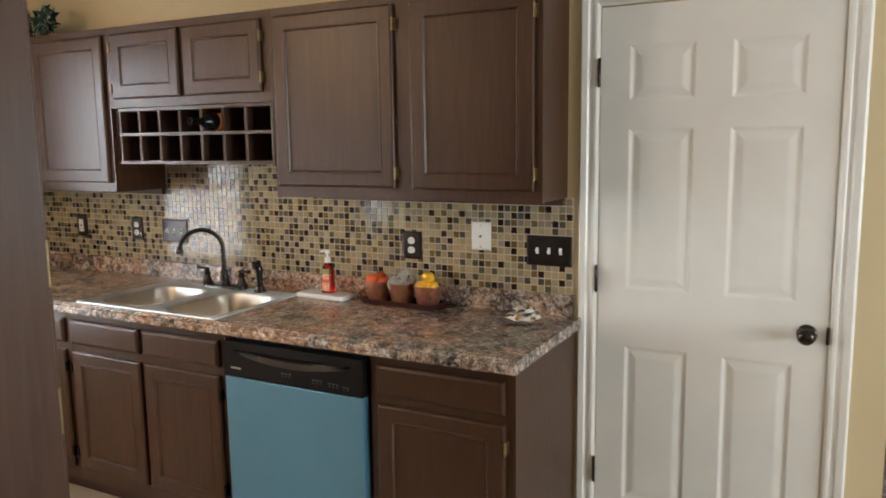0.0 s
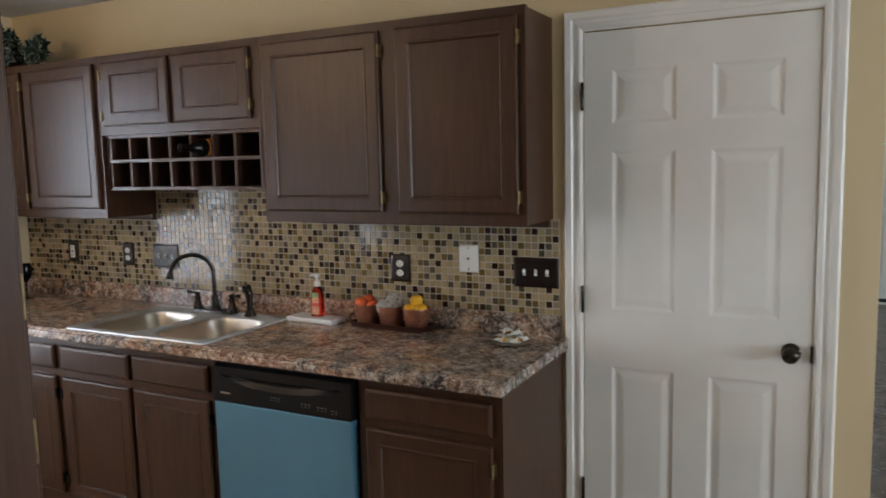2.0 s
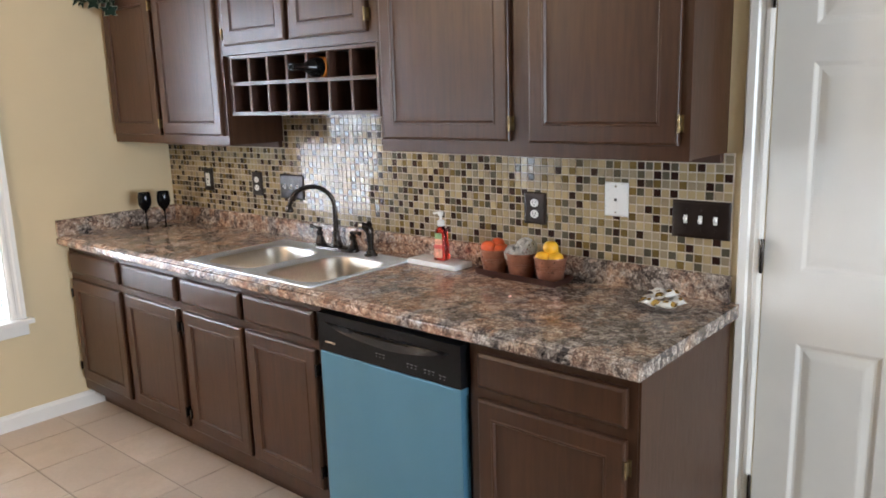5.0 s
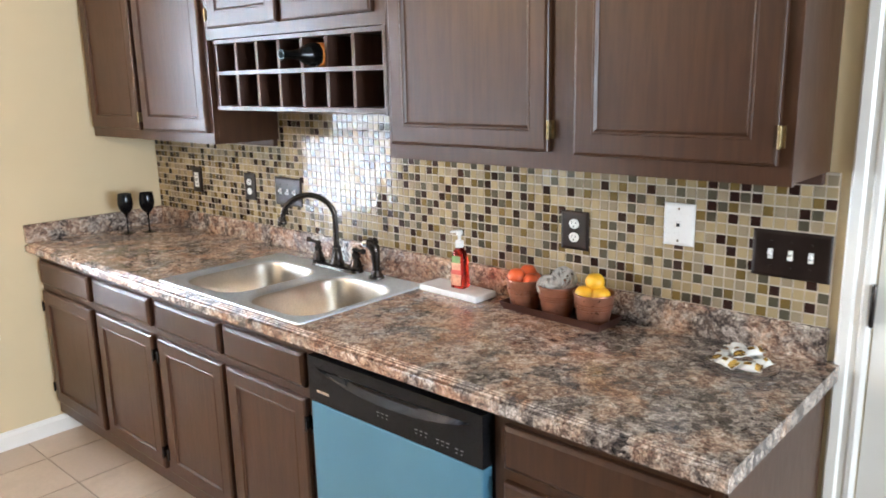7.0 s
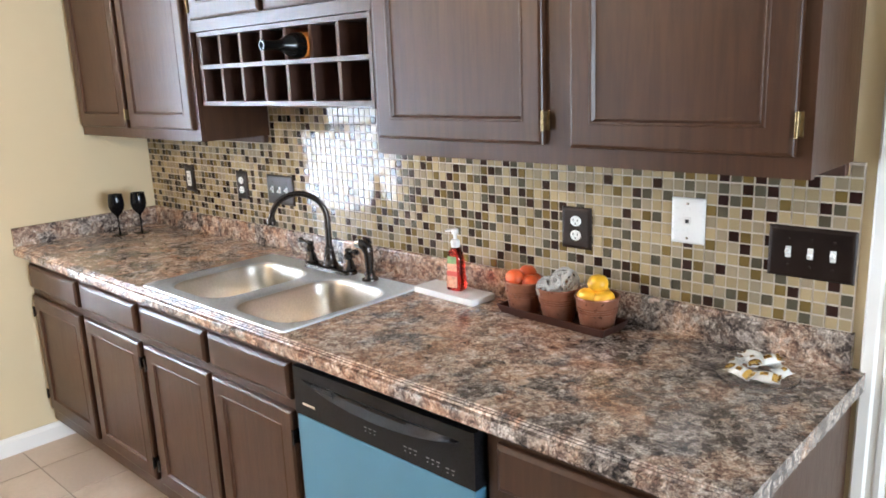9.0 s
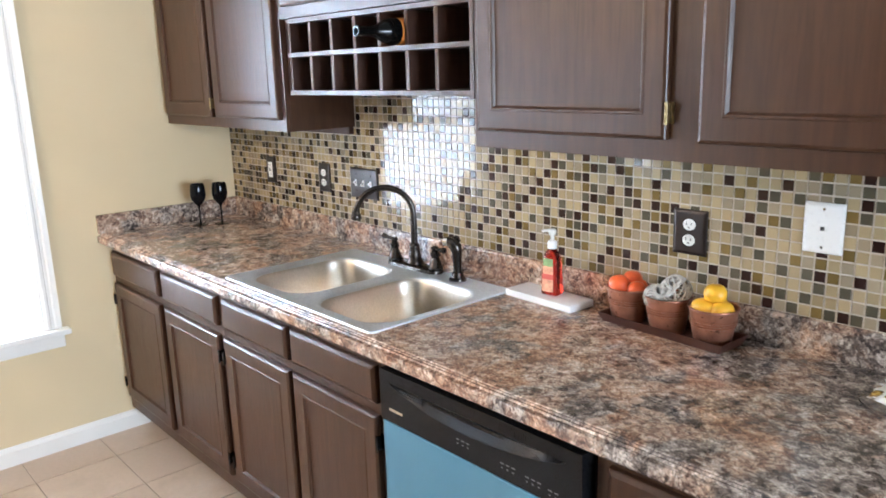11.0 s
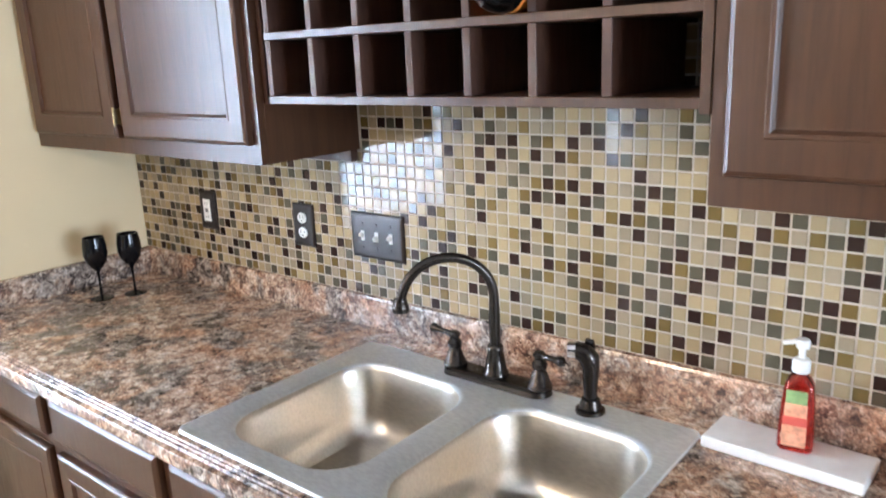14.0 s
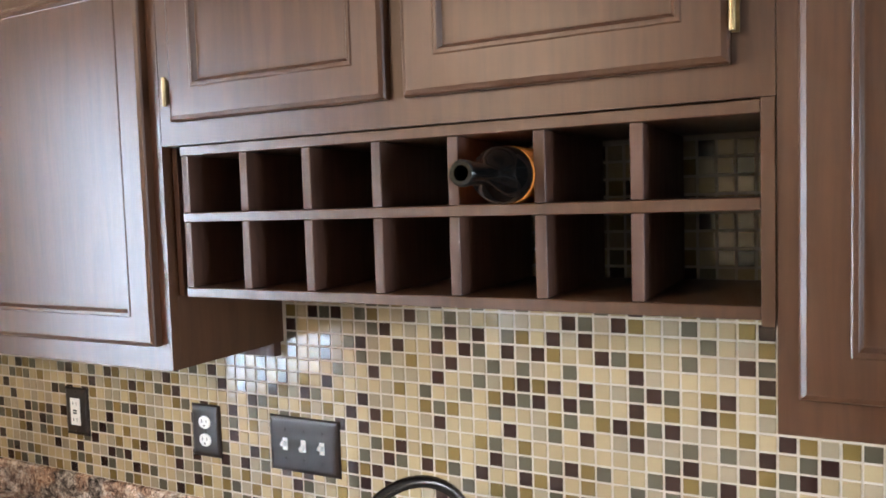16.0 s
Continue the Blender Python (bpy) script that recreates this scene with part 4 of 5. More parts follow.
# ---- switch plates ----
def plate(x0, x1, z0, z1, kind, mat, label, category):
    y = -0.0135
    u = thing("wall_plate", ((x0 + x1) / 2, y, (z0 + z1) / 2), label, category)
    bm = bmesh.new()
    f = rings(bm, x0, x1, z0, z1, y, [(0, 0), (0, 0.002), (0.003, 0.0045), (0.008, 0.006), (0.012, 0.0062)])
    bm.faces.new(f[::-1])
    part("cover", bm, mat, u)
    cx, cz = (x0 + x1) / 2, (z0 + z1) / 2
    yf = y - 0.0062
    turn = Matrix.Rotation(radians(90), 4, "X")

    def screw(x, z):
        part("screw", lathe([(0.0032, 0), (0.0032, 0.0008), (0.002, 0.0014), (0, 0.0015)], 10, m=Matrix.Translation((x, yf, z)) @ turn), mat if kind != "blank" else M_CHROME, u)
    if kind == "duplex":
        for dz in (0.0195, -0.0195):
            o = bmesh.new()
            lathe([(0.0165, 0), (0.0165, 0.002), (0.0155, 0.003), (0, 0.003)], 24, bm=o, m=Matrix.Translation((cx, yf, cz + dz)) @ Matrix.Diagonal((1, 1, 0.86, 1)) @ turn)
            s = part("socket", o, M_PLASTIC, u, "white socket")
            sl = B(cx - 0.0075, cx - 0.0055, yf - 0.0034, yf - 0.0028, cz + dz - 0.001, cz + dz + 0.007)
            box(sl, cx + 0.0055, cx + 0.0075, yf - 0.0034, yf - 0.0028, cz + dz, cz + dz + 0.006)
            box(sl, cx - 0.002, cx + 0.002, yf - 0.0034, yf - 0.0028, cz + dz - 0.009, cz + dz - 0.005)
            part("slots", sl, M_RUBBER, s)
        screw(cx, cz)
    elif kind == "gfci":
        s = part("socket", B(cx - 0.0165, cx + 0.0165, yf - 0.003, yf, cz - 0.033, cz + 0.033, bev=0.001), M_PLASTIC, u, "white rectangular socket")
        sl = bmesh.new()
        for dz in (0.02, -0.02):
            for dx in (-0.006, 0.006):
                box(sl, cx + dx - 0.001, cx + dx + 0.001, yf - 0.0034, yf - 0.0028, cz + dz - 0.003, cz + dz + 0.004)
        box(sl, cx - 0.007, cx + 0.007, yf - 0.0034, yf - 0.0028, cz - 0.005, cz - 0.001)
        box(sl, cx - 0.007, cx + 0.007, yf - 0.0034, yf - 0.0028, cz + 0.001, cz + 0.005)
        part("slots", sl, M_RUBBER, s)
        screw(cx, cz + 0.048)
        screw(cx, cz - 0.048)
    elif kind == "triple":
        for dx in (-0.046, 0, 0.046):
            part("switch_surround", B(cx + dx - 0.006, cx + dx + 0.006, yf - 0.0006, yf, cz - 0.0125, cz + 0.0125), M_PLASTIC, u)
            t = B(-0.0045, 0.0045, -0.012, 0, -0.005, 0.005, bev=0.0015)
            rot_mesh(t, Matrix.Translation((cx + dx, yf - 0.0003, cz - 0.001)) @ Matrix.Rotation(radians(-28 if dx else 28), 4, "X"))
            part("toggle", t, M_PLASTIC, u, "white toggle")
            screw(cx + dx, cz + 0.030)
            screw(cx + dx, cz - 0.030)
    else:
        j = part("jack", B(cx - 0.009, cx + 0.009, yf - 0.0022, yf, cz - 0.009, cz + 0.009, bev=0.0008), M_PLASTIC, u, "white jack frame")
        part("jack_opening", B(cx - 0.0045, cx + 0.0045, yf - 0.0027, yf - 0.0022, cz - 0.005, cz + 0.004), M_RUBBER, j)
        screw(cx, cz + 0.042)
        screw(cx, cz - 0.042)
    return u


plate(0.336, 0.416, 1.091, 1.207, "gfci", M_PLATE, "dark bronze cover plate with a white rectangular safety socket", "wall socket")
plate(0.757, 0.838, 1.091, 1.206, "duplex", M_PLATE, "dark bronze cover plate with two white sockets behind the sink", "wall socket")
plate(0.976, 1.149, 1.090, 1.204, "triple", M_PLATE, "dark bronze plate with three white switches behind the tap", "light switch")
plate(2.366, 2.458, 1.090, 1.203, "duplex", M_PLATE, "dark bronze cover plate with two white sockets above the pots", "wall socket")
plate(2.684, 2.768, 1.143, 1.254, "blank", M_PLASTIC, "white wall plate with a single jack", "wall plate")
plate(2.917, 3.097, 1.098, 1.212, "triple", M_PLATE, "dark bronze plate with three white switches beside the white door", "light switch")

# ---- sink ----
def rrect(cx, cy, hw, hh, r, n=7):
    pts = []
    for sx, sy, a0 in ((1, 1, 0), (-1, 1, 90), (-1, -1, 180), (1, -1, 270)):
        for i in range(n):
            a = radians(a0 + 90 * i / (n - 1))
            pts.append((cx + sx * (hw - r) + r * math.cos(a), cy + sy * (hh - r) + r * math.sin(a)))
    return pts


sink = thing("sink", (1.505, -0.355, TOP), "double-bowl stainless steel drop-in sink", "sink")
sb = bmesh.new()
SZ = TOP + 0.0045
bowls = [((1.315, -0.382), 0.168, 0.202, 0.090), ((1.706, -0.386), 0.168, 0.206, 0.090)]
OUT = rrect(1.500, -0.365, 0.399, 0.262, 0.018)


def loop(bm, pts, z):
    return [bm.verts.new((x, y, z)) for x, y in pts]


def bridge(bm, a, b):
    n = len(a)
    for i in range(n):
        bm.faces.new((a[i], a[(i + 1) % n], b[(i + 1) % n], b[i]))


o0 = loop(sb, OUT, TOP + 0.0006)
o1 = loop(sb, rrect(1.500, -0.365, 0.398, 0.261, 0.018), SZ)
ob = loop(sb, rrect(1.500, -0.365, 0.3975, 0.2605, 0.018), SZ + 0.0012)
oc = loop(sb, rrect(1.500, -0.365, 0.3935, 0.2565, 0.016), SZ + 0.0014)
o2 = loop(sb, rrect(1.500, -0.365, 0.3895, 0.2525, 0.014), SZ - 0.0004)
for a, b in ((o0, o1), (o1, ob), (ob, oc), (oc, o2)):
    bridge(sb, a, b)
edges = [sb.edges.get((o2[i], o2[(i + 1) % len(o2)])) for i in range(len(o2))]
for (bx, by), hw, hh, r in bowls:
    ls = []
    for k, (ins, dz, rr) in enumerate(((0, 0, r), (0.004, -0.0012, r), (0.009, -0.006, r - 0.004), (0.013, -0.015, r - 0.006), (0.020, -0.11, r - 0.01), (0.028, -0.145, r - 0.014), (0.045, -0.163, r - 0.022), (0.085, -0.168, 0.03), (0.12, -0.170, 0.02))):
        ls.append(loop(sb, rrect(bx, by, hw - ins, hh - ins, rr, 9), SZ - 0.0004 + dz))
    for a, b in zip(ls, ls[1:]):
        bridge(sb, a, b)
    sb.faces.new(ls[-1])
    edges += [sb.edges.get((ls[0][i], ls[0][(i + 1) % len(ls[0])])) for i in range(len(ls[0]))]
bmesh.ops.triangle_fill(sb, edges=edges, use_beauty=True, normal=(0, 0, 1))
bmesh.ops.recalc_face_normals(sb, faces=sb.faces[:])
# below the rim the shaded bowl tint, above it the window-sheen tint
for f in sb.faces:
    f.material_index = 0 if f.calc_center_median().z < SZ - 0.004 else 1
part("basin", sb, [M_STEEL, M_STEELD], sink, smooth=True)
for (bx, by), hw, hh, r in bowls:
    dr = part("drain", lathe([(0.043, 0.0), (0.043, 0.002), (0.036, 0.003), (0.030, -0.002), (0.018, -0.004), (0, -0.004)], 28, m=Matrix.Translation((bx, by + 0.03, SZ - 0.1685))), M_CHROME, sink, "steel drain strainer", smooth=True)
    dots = bmesh.new()
    for k in range(8):
        a = k * math.pi / 4
        lathe([(0.0035, 0), (0.0035, 0.0006)], 8, bm=dots, m=Matrix.Translation((bx + 0.022 * math.cos(a), by + 0.03 + 0.022 * math.sin(a), SZ - 0.1695)))
    part("holes", dots, M_RUBBER, dr)

# tap
tap = thing("kitchen_tap", (1.475, -0.125, SZ), "oil-rubbed bronze gooseneck tap with two lever handles", "tap")
bp = bmesh.new()
l0, l1, l2 = loop(bp, rrect(1.480, -0.128, 0.128, 0.030, 0.029), SZ), loop(bp, rrect(1.480, -0.128, 0.126, 0.028, 0.027), SZ + 0.010), loop(bp, rrect(1.480, -0.128, 0.118, 0.022, 0.021), SZ + 0.015)
bridge(bp, l0, l1)
bridge(bp, l1, l2)
bp.faces.new(l2)
bp.faces.new(l0[::-1])
part("base_plate", bp, M_BRONZE, tap, smooth=True)
ZB = SZ + 0.015
neck = [(0, 0, 0.0)]
R = 0.0935
pts = [(0, 0, z) for z in (0.03, 0.08, 0.13, 0.165)]
pts += [(0, -(R - R * math.cos(a)), 0.165 + 0.09 * math.sin(a)) for a in np.linspace(0.15, math.pi - 0.16, 18)]
e = pts[-1]
pts += [(0, e[1] - 0.0015, e[2] - 0.016)]
swivel = Matrix.Translation((1.478, -0.125, ZB)) @ Matrix.Rotation(radians(-41), 4, "Z")
nk = tube([swivel @ Vector(p) for p in pts], [0.0115] * 3 + [0.0100] * (len(pts) - 5) + [0.0103, 0.0115], 16)
tip = swivel @ Vector(pts[-1])
part("spout", nk, M_BRONZE, tap, smooth=True)
part("nozzle", lathe([(0.010, -0.010), (0.0165, -0.010), (0.0175, -0.004), (0.0165, 0.004), (0.0145, 0.008), (0.0125, 0.018)], 20, m=Matrix.Translation(tip)), M_BRONZE, tap, smooth=True)
part("spout_base", lathe([(0.027, 0), (0.027, 0.006), (0.023, 0.012), (0.020, 0.03), (0.016, 0.05), (0.017, 0.054), (0.0165, 0.062), (0.013, 0.066)], 24, m=Matrix.Translation((1.478, -0.125, ZB))), M_BRONZE, tap, smooth=True)
for hx, ang in ((1.376, 178), (1.584, -14)):
    h = part("handle", lathe([(0.025, 0), (0.025, 0.005), (0.021, 0.010), (0.016, 0.028), (0.0115, 0.037), (0.015, 0.041), (0.0155, 0.050), (0.0115, 0.055), (0.0085, 0.059), (0.0125, 0.063), (0.0130, 0.068), (0.009, 0.073), (0, 0.075)], 20, m=Matrix.Translation((hx, -0.128, ZB))), M_BRONZE, tap, smooth=True)
    a = radians(ang)
    dx, dy = math.cos(a), math.sin(a)
    lv = tube([(hx + dx * q, -0.128 + dy * q, ZB + zz) for q, zz in ((0, 0.066), (0.02, 0.067), (0.042, 0.069), (0.052, 0.070), (0.060, 0.070), (0.066, 0.070))], [0.0080, 0.0060, 0.0062, 0.0100, 0.0100, 0.0050], 14)
    part("lever", lv, M_BRONZE, h, smooth=True)
spray = thing("side_sprayer", (1.700, -0.140, SZ), "dark bronze side sprayer standing in its collar on the sink", "sink sprayer")
part("collar", lathe([(0.028, 0), (0.027, 0.006), (0.021, 0.010), (0.018, 0.022), (0.017, 0.026)], 22, m=Matrix.Translation((1.700, -0.140, SZ))), M_BRONZE, spray, smooth=True)
part("body", tube([(1.700, -0.140, SZ + 0.024), (1.700, -0.140, SZ + 0.06), (1.701, -0.141, SZ + 0.088), (1.699, -0.143, SZ + 0.105), (1.690, -0.148, SZ + 0.118), (1.675, -0.155, SZ + 0.122)], [0.012, 0.014, 0.016, 0.019, 0.019, 0.014], 14), M_BRONZE, spray, smooth=True)
part("nozzle", tube([(1.677, -0.154, SZ + 0.122), (1.664, -0.160, SZ + 0.122)], [0.016, 0.0145], 14), M_CHROME, spray, smooth=True)
part("trigger", tube([(1.700, -0.128, SZ + 0.12), (1.698, -0.133, SZ + 0.134), (1.690, -0.14, SZ + 0.138)], [0.004, 0.006, 0.005], 8), M_BRONZE, spray, smooth=True)

# soap on its stone
slab = part("soap_stand", rot_mesh(B(-0.124, 0.124, -0.048, 0.048, 0, 0.020, bev=0.002), Matrix.Translation((2.035, -0.105, TOP + 0.0008)) @ Matrix.Rotation(radians(-3), 4, "Z")), M_STONE)
tagged(slab, "white rectangular stone slab beside the sink", "soap stand")
SB = TOP + 0.0218
soap = thing("soap_bottle", (2.045, -0.100, SB), "red soap bottle with fruit label and white pump on stone slab", "soap bottle")
Ms = Matrix.Translation((2.045, -0.100, SB)) @ Matrix.Rotation(radians(8), 4, "Z")
sbm = bmesh.new()
prev = None
for hw, hh, r, z in ((0.024, 0.018, 0.008, 0), (0.0265, 0.0205, 0.009, 0.004), (0.0265, 0.0205, 0.009, 0.03), (0.0235, 0.018, 0.009, 0.085), (0.021, 0.017, 0.010, 0.110), (0.017, 0.015, 0.011, 0.120), (0.012, 0.012, 0.0115, 0.126), (0.011, 0.011, 0.0105, 0.130)):
    l = loop(sbm, rrect(0, 0, hw, hh, r, 5), z)
    if prev:
        bridge(sbm, prev, l)
    else:
        sbm.faces.new(l[::-1])
    prev = l
sbm.faces.new(prev)
rot_mesh(sbm, Ms)
part("bottle", sbm, M_SOAP, soap, smooth=True)
lab = bmesh.new()
for x0_, x1_, z0_, z1_, m_ in ((-0.020, 0.016, 0.010, 0.045, 1), (-0.020, 0.016, 0.045, 0.060, 0), (-0.018, 0.015, 0.060, 0.082, 1), (-0.017, 0.014, 0.082, 0.104, 2)):
    quad(lab, [(x0_, -0.0217 + z0_ * 0.03, z0_), (x1_, -0.0217 + z0_ * 0.03, z0_), (x1_, -0.0217 + z1_ * 0.03, z1_), (x0_, -0.0217 + z1_ * 0.03, z1_)], m_)
rot_mesh(lab, Ms)
part("label", lab, [M_PAPER, M_PEACH, M_GREENL], soap, "printed fruit label")
fr_ = bmesh.new()
for px, pz, pr in ((-0.013, 0.026, 0.009), (0.002, 0.022, 0.011), (-0.008, 0.070, 0.010), (0.004, 0.074, 0.007)):
    lathe([(pr, 0), (pr * 0.9, 0.0006), (0, 0.0009)], 16, bm=fr_, m=Matrix.Translation((px, -0.0217 + pz * 0.03, pz)) @ Matrix.Rotation(radians(90), 4, "X"))
rot_mesh(fr_, Ms)
part("label_fruit", fr_, M_PEACH, soap, kind="stuff")
pm = lathe([(0.0125, 0.130), (0.0135, 0.132), (0.0135, 0.148), (0.011, 0.152), (0.005, 0.154), (0.005, 0.168), (0.010, 0.170), (0.011, 0.180), (0.009, 0.184), (0, 0.185)], 20)
tube([(0, 0, 0.177), (-0.012, -0.004, 0.180), (-0.028, -0.009, 0.177)], [0.005, 0.0045, 0.0035], 10, pm)
rot_mesh(pm, Ms)
part("pump", pm, M_PLASTIC, soap, "clear white pump head", smooth=True)

# pots on a tray
Mt = Matrix.Translation((2.420, -0.108, TOP + 0.001)) @ Matrix.Rotation(radians(-3), 4, "Z")
tray = thing("tray", (2.420, -0.108, TOP), "long shallow dark brown metal tray carrying three small pots", "tray")
tr = bmesh.new()
ls = []
for hw, hh, z in ((0.166, 0.046, 0.0), (0.176, 0.056, 0.024), (0.174, 0.054, 0.024), (0.164, 0.045, 0.003)):
    ls.append(loop(tr, [(hw, hh), (-hw, hh), (-hw, -hh), (hw, -hh)], z))
for a, b in zip(ls, ls[1:]):
    bridge(tr, a, b)
tr.faces.new(ls[0][::-1])
tr.faces.new(ls[-1])
bmesh.ops.recalc_face_normals(tr, faces=tr.faces[:])
rot_mesh(tr, Mt)
part("pan", tr, M_DARKTRAY, tray)


def fruit_mesh(r, lumpy, seed, sx=1.0):
    t = bmesh.new()
    bmesh.ops.create_uvsphere(t, u_segments=20, v_segments=12, radius=r)
    for v in t.verts:
        n = noise.noise(v.co * 40 + Vector((seed, 0, 0)))
        v.co *= 1 + lumpy * n
        v.co.x *= sx
        if v.co.z > r * 0.8:
            v.co.z -= (v.co.z - r * 0.8) * 0.5
    return t


def twine_ball(r, seed):
    t = bmesh.new()
    rn = random.Random(seed)
    for k in range(26):
        ax = Vector((rn.uniform(-1, 1), rn.uniform(-1, 1), rn.uniform(-1, 1))).normalized()
        u = ax.orthogonal().normalized()
        w = ax.cross(u)
        off = ax * r * rn.uniform(-0.45, 0.45)
        rr = math.sqrt(max(1e-6, r * r - off.length_squared))
        pts = [off + rr * (math.cos(a) * u + math.sin(a) * w) * (1 + 0.05 * math.sin(3 * a + k)) for a in np.linspace(0, 2 * math.pi, 21)]
        tube(pts, 0.0017, 5, t)
    return t


POTX = [-0.121, -0.004, 0.118]
for i, px in enumerate(POTX):
    what = ("orange fruits", "white wicker balls", "yellow lemons")[i]
    c = Mt @ Vector((px, 0.0, 0.0042))
    pot = thing("pot", c, "small ribbed copper pot on the tray, filled with " + what, "pot", "three pots in a row on the tray")
    rib = [(0.042 + 0.0135 * (z - 0.003) / 0.081 + dr, z) for zc in (0.048, 0.054, 0.060) for z, dr in ((zc - 0.0022, 0), (zc - 0.0010, 0.0021), (zc + 0.0006, 0.0021), (zc + 0.0018, 0.0))]
    prof = [(0.0, 0.0), (0.040, 0.0), (0.042, 0.003), *rib, (0.0555, 0.084), (0.0578, 0.086), (0.0575, 0.089), (0.0545, 0.089), (0.053, 0.086), (0.041, 0.006), (0.0, 0.006)]
    part("wall", lathe(prof, 32, cap=False, m=Matrix.Translation(c)), M_COPPER, pot, smooth=True)
    if i == 0:
        items = [(-0.020, -0.014, 0.090, 0.028), (0.026, -0.006, 0.084, 0.024), (-0.006, 0.022, 0.098, 0.026), (0.012, 0.026, 0.080, 0.024)]
        for k, (dx, dy, dz, r) in enumerate(items):
            f = part("orange_fruit", rot_mesh(fruit_mesh(r, 0.06, k), Matrix.Translation(c + Vector((dx, dy, dz)))), M_ORANGE, smooth=True)
            tagged(f, "small shiny orange-red fruit in a copper pot", "fruit", "fruits in the pots")
    elif i == 1:
        for k, (dx, dy, dz, r) in enumerate([(-0.024, -0.014, 0.082, 0.031), (0.012, 0.010, 0.100, 0.037)]):
            f = part("wicker_ball", rot_mesh(twine_ball(r, k + 3), Matrix.Translation(c + Vector((dx, dy, dz)))), M_TWINE, smooth=True)
            tagged(f, "whitewashed wicker ball in a copper pot", "decorative ball", "wicker balls in the pot")
    else:
        for k, (dx, dy, dz, r, sx) in enumerate([(-0.018, -0.016, 0.082, 0.026, 1.2), (0.024, -0.006, 0.082, 0.026, 1.1), (-0.004, 0.018, 0.088, 0.026, 1.2), (0.002, 0.0, 0.118, 0.025, 1.05)]):
            f = part("lemon", rot_mesh(fruit_mesh(r, 0.05, k + 9, sx), Matrix.Translation(c + Vector((dx, dy, dz))) @ Matrix.Rotation(k * 1.1, 4, "Z")), M_YELLOW, smooth=True)
            tagged(f, "bright yellow lemon in a copper pot", "fruit", "fruits in the pots")

# dish of sweets
DC = Vector((2.972, -0.190, TOP + 0.0008))
dish = part("dish", lathe([(0.0, 0.0), (0.055, 0.0), (0.072, 0.006), (0.084, 0.013), (0.0825, 0.0145), (0.070, 0.009), (0.054, 0.004), (0.0, 0.004)], 32, cap=False, m=Matrix.Translation(DC)), M_GLASS, smooth=True)
tagged(dish, "small clear glass dish holding wrapped sweets", "dish")
rn = random.Random(11)


def pouch(u, w, m, lift=0.0, x0=-1.0, x1=1.0, y0=-1.0, y1=1.0, nx=10, ny=6):
    """A flat pillow pack with crimped, slightly flared ends; or, lifted, a printed patch that follows its top."""
    bm = bmesh.new()
    sides = []
    for sgn in (1, -1):
        if lift and sgn < 0:
            break
        rows = []
        for i in range(nx + 1):
            p = x0 + (x1 - x0) * i / nx
            row = []
            for j in range(ny + 1):
                q = y0 + (y1 - y0) * j / ny
                fat = max(0.0, 1 - abs(p / 0.78) ** 3) * (1 - q * q) ** 0.6
                z = sgn * (0.0006 + 0.0105 * fat) + 0.0016 * math.sin(7 * q + 3) * max(0, abs(p) - 0.75) * 4 + lift
                row.append(bm.verts.new(m @ Vector((u * p, w * q * (0.88 + 0.16 * abs(p) ** 3), z))))
            rows.append(row)
        for i in range(nx):
            for j in range(ny):
                f = (rows[i][j], rows[i + 1][j], rows[i + 1][j + 1], rows[i][j + 1])
                bm.faces.new(f if sgn > 0 else f[::-1])
        sides.append(rows)
    if not lift:
        bmesh.ops.remove_doubles(bm, verts=bm.verts[:], dist=0.00001)
        t_, b_ = sides
        rim_t = [r_[0] for r_ in t_] + t_[-1][1:] + [r_[-1] for r_ in t_[-2::-1]] + t_[0][-2:0:-1]
        rim_b = [r_[0] for r_ in b_] + b_[-1][1:] + [r_[-1] for r_ in b_[-2::-1]] + b_[0][-2:0:-1]
        for i in range(len(rim_t)):
            j = (i + 1) % len(rim_t)
            bm.faces.new((rim_t[i], rim_b[i], rim_b[j], rim_t[j]))
    return bm


for k in range(9):
    if k < 6:
        a, rr, zc, turn, lean = k * 1.047 + 0.2, 0.047, 0.026, 1.25, 0.38
    else:
        a, rr, zc, turn, lean = k * 2.1 + 0.4, 0.020, 0.047, 0.5, 0.22
    p = DC + Vector((rr * math.cos(a), rr * math.sin(a), zc + rn.uniform(0, 0.003)))
    m = Matrix.Translation(p) @ Matrix.Rotation(a + turn + rn.uniform(-0.25, 0.25), 4, "Z") @ Matrix.Rotation(rn.uniform(-0.12, 0.12), 4, "Y") @ Matrix.Rotation(lean * rn.uniform(0.7, 1.3), 4, "X")
    sw = thing("sweet", p, "sweet in a white foil pouch with gold print", "sweet", "wrapped sweets in the dish")
    part("wrapper", pouch(0.027, 0.0155, m), M_WRAP, sw, smooth=True)
    part("print", pouch(0.027, 0.0155, m, 0.0004, -0.45, 0.15, -0.5, 0.2, 5, 3), M_GOLD, sw, "gold printed band", smooth=True)
    part("print", pouch(0.027, 0.0155, m, 0.0004, 0.45, 0.98, -0.9, 0.9, 5, 6), M_GOLD, sw, "gold foil end", smooth=True)

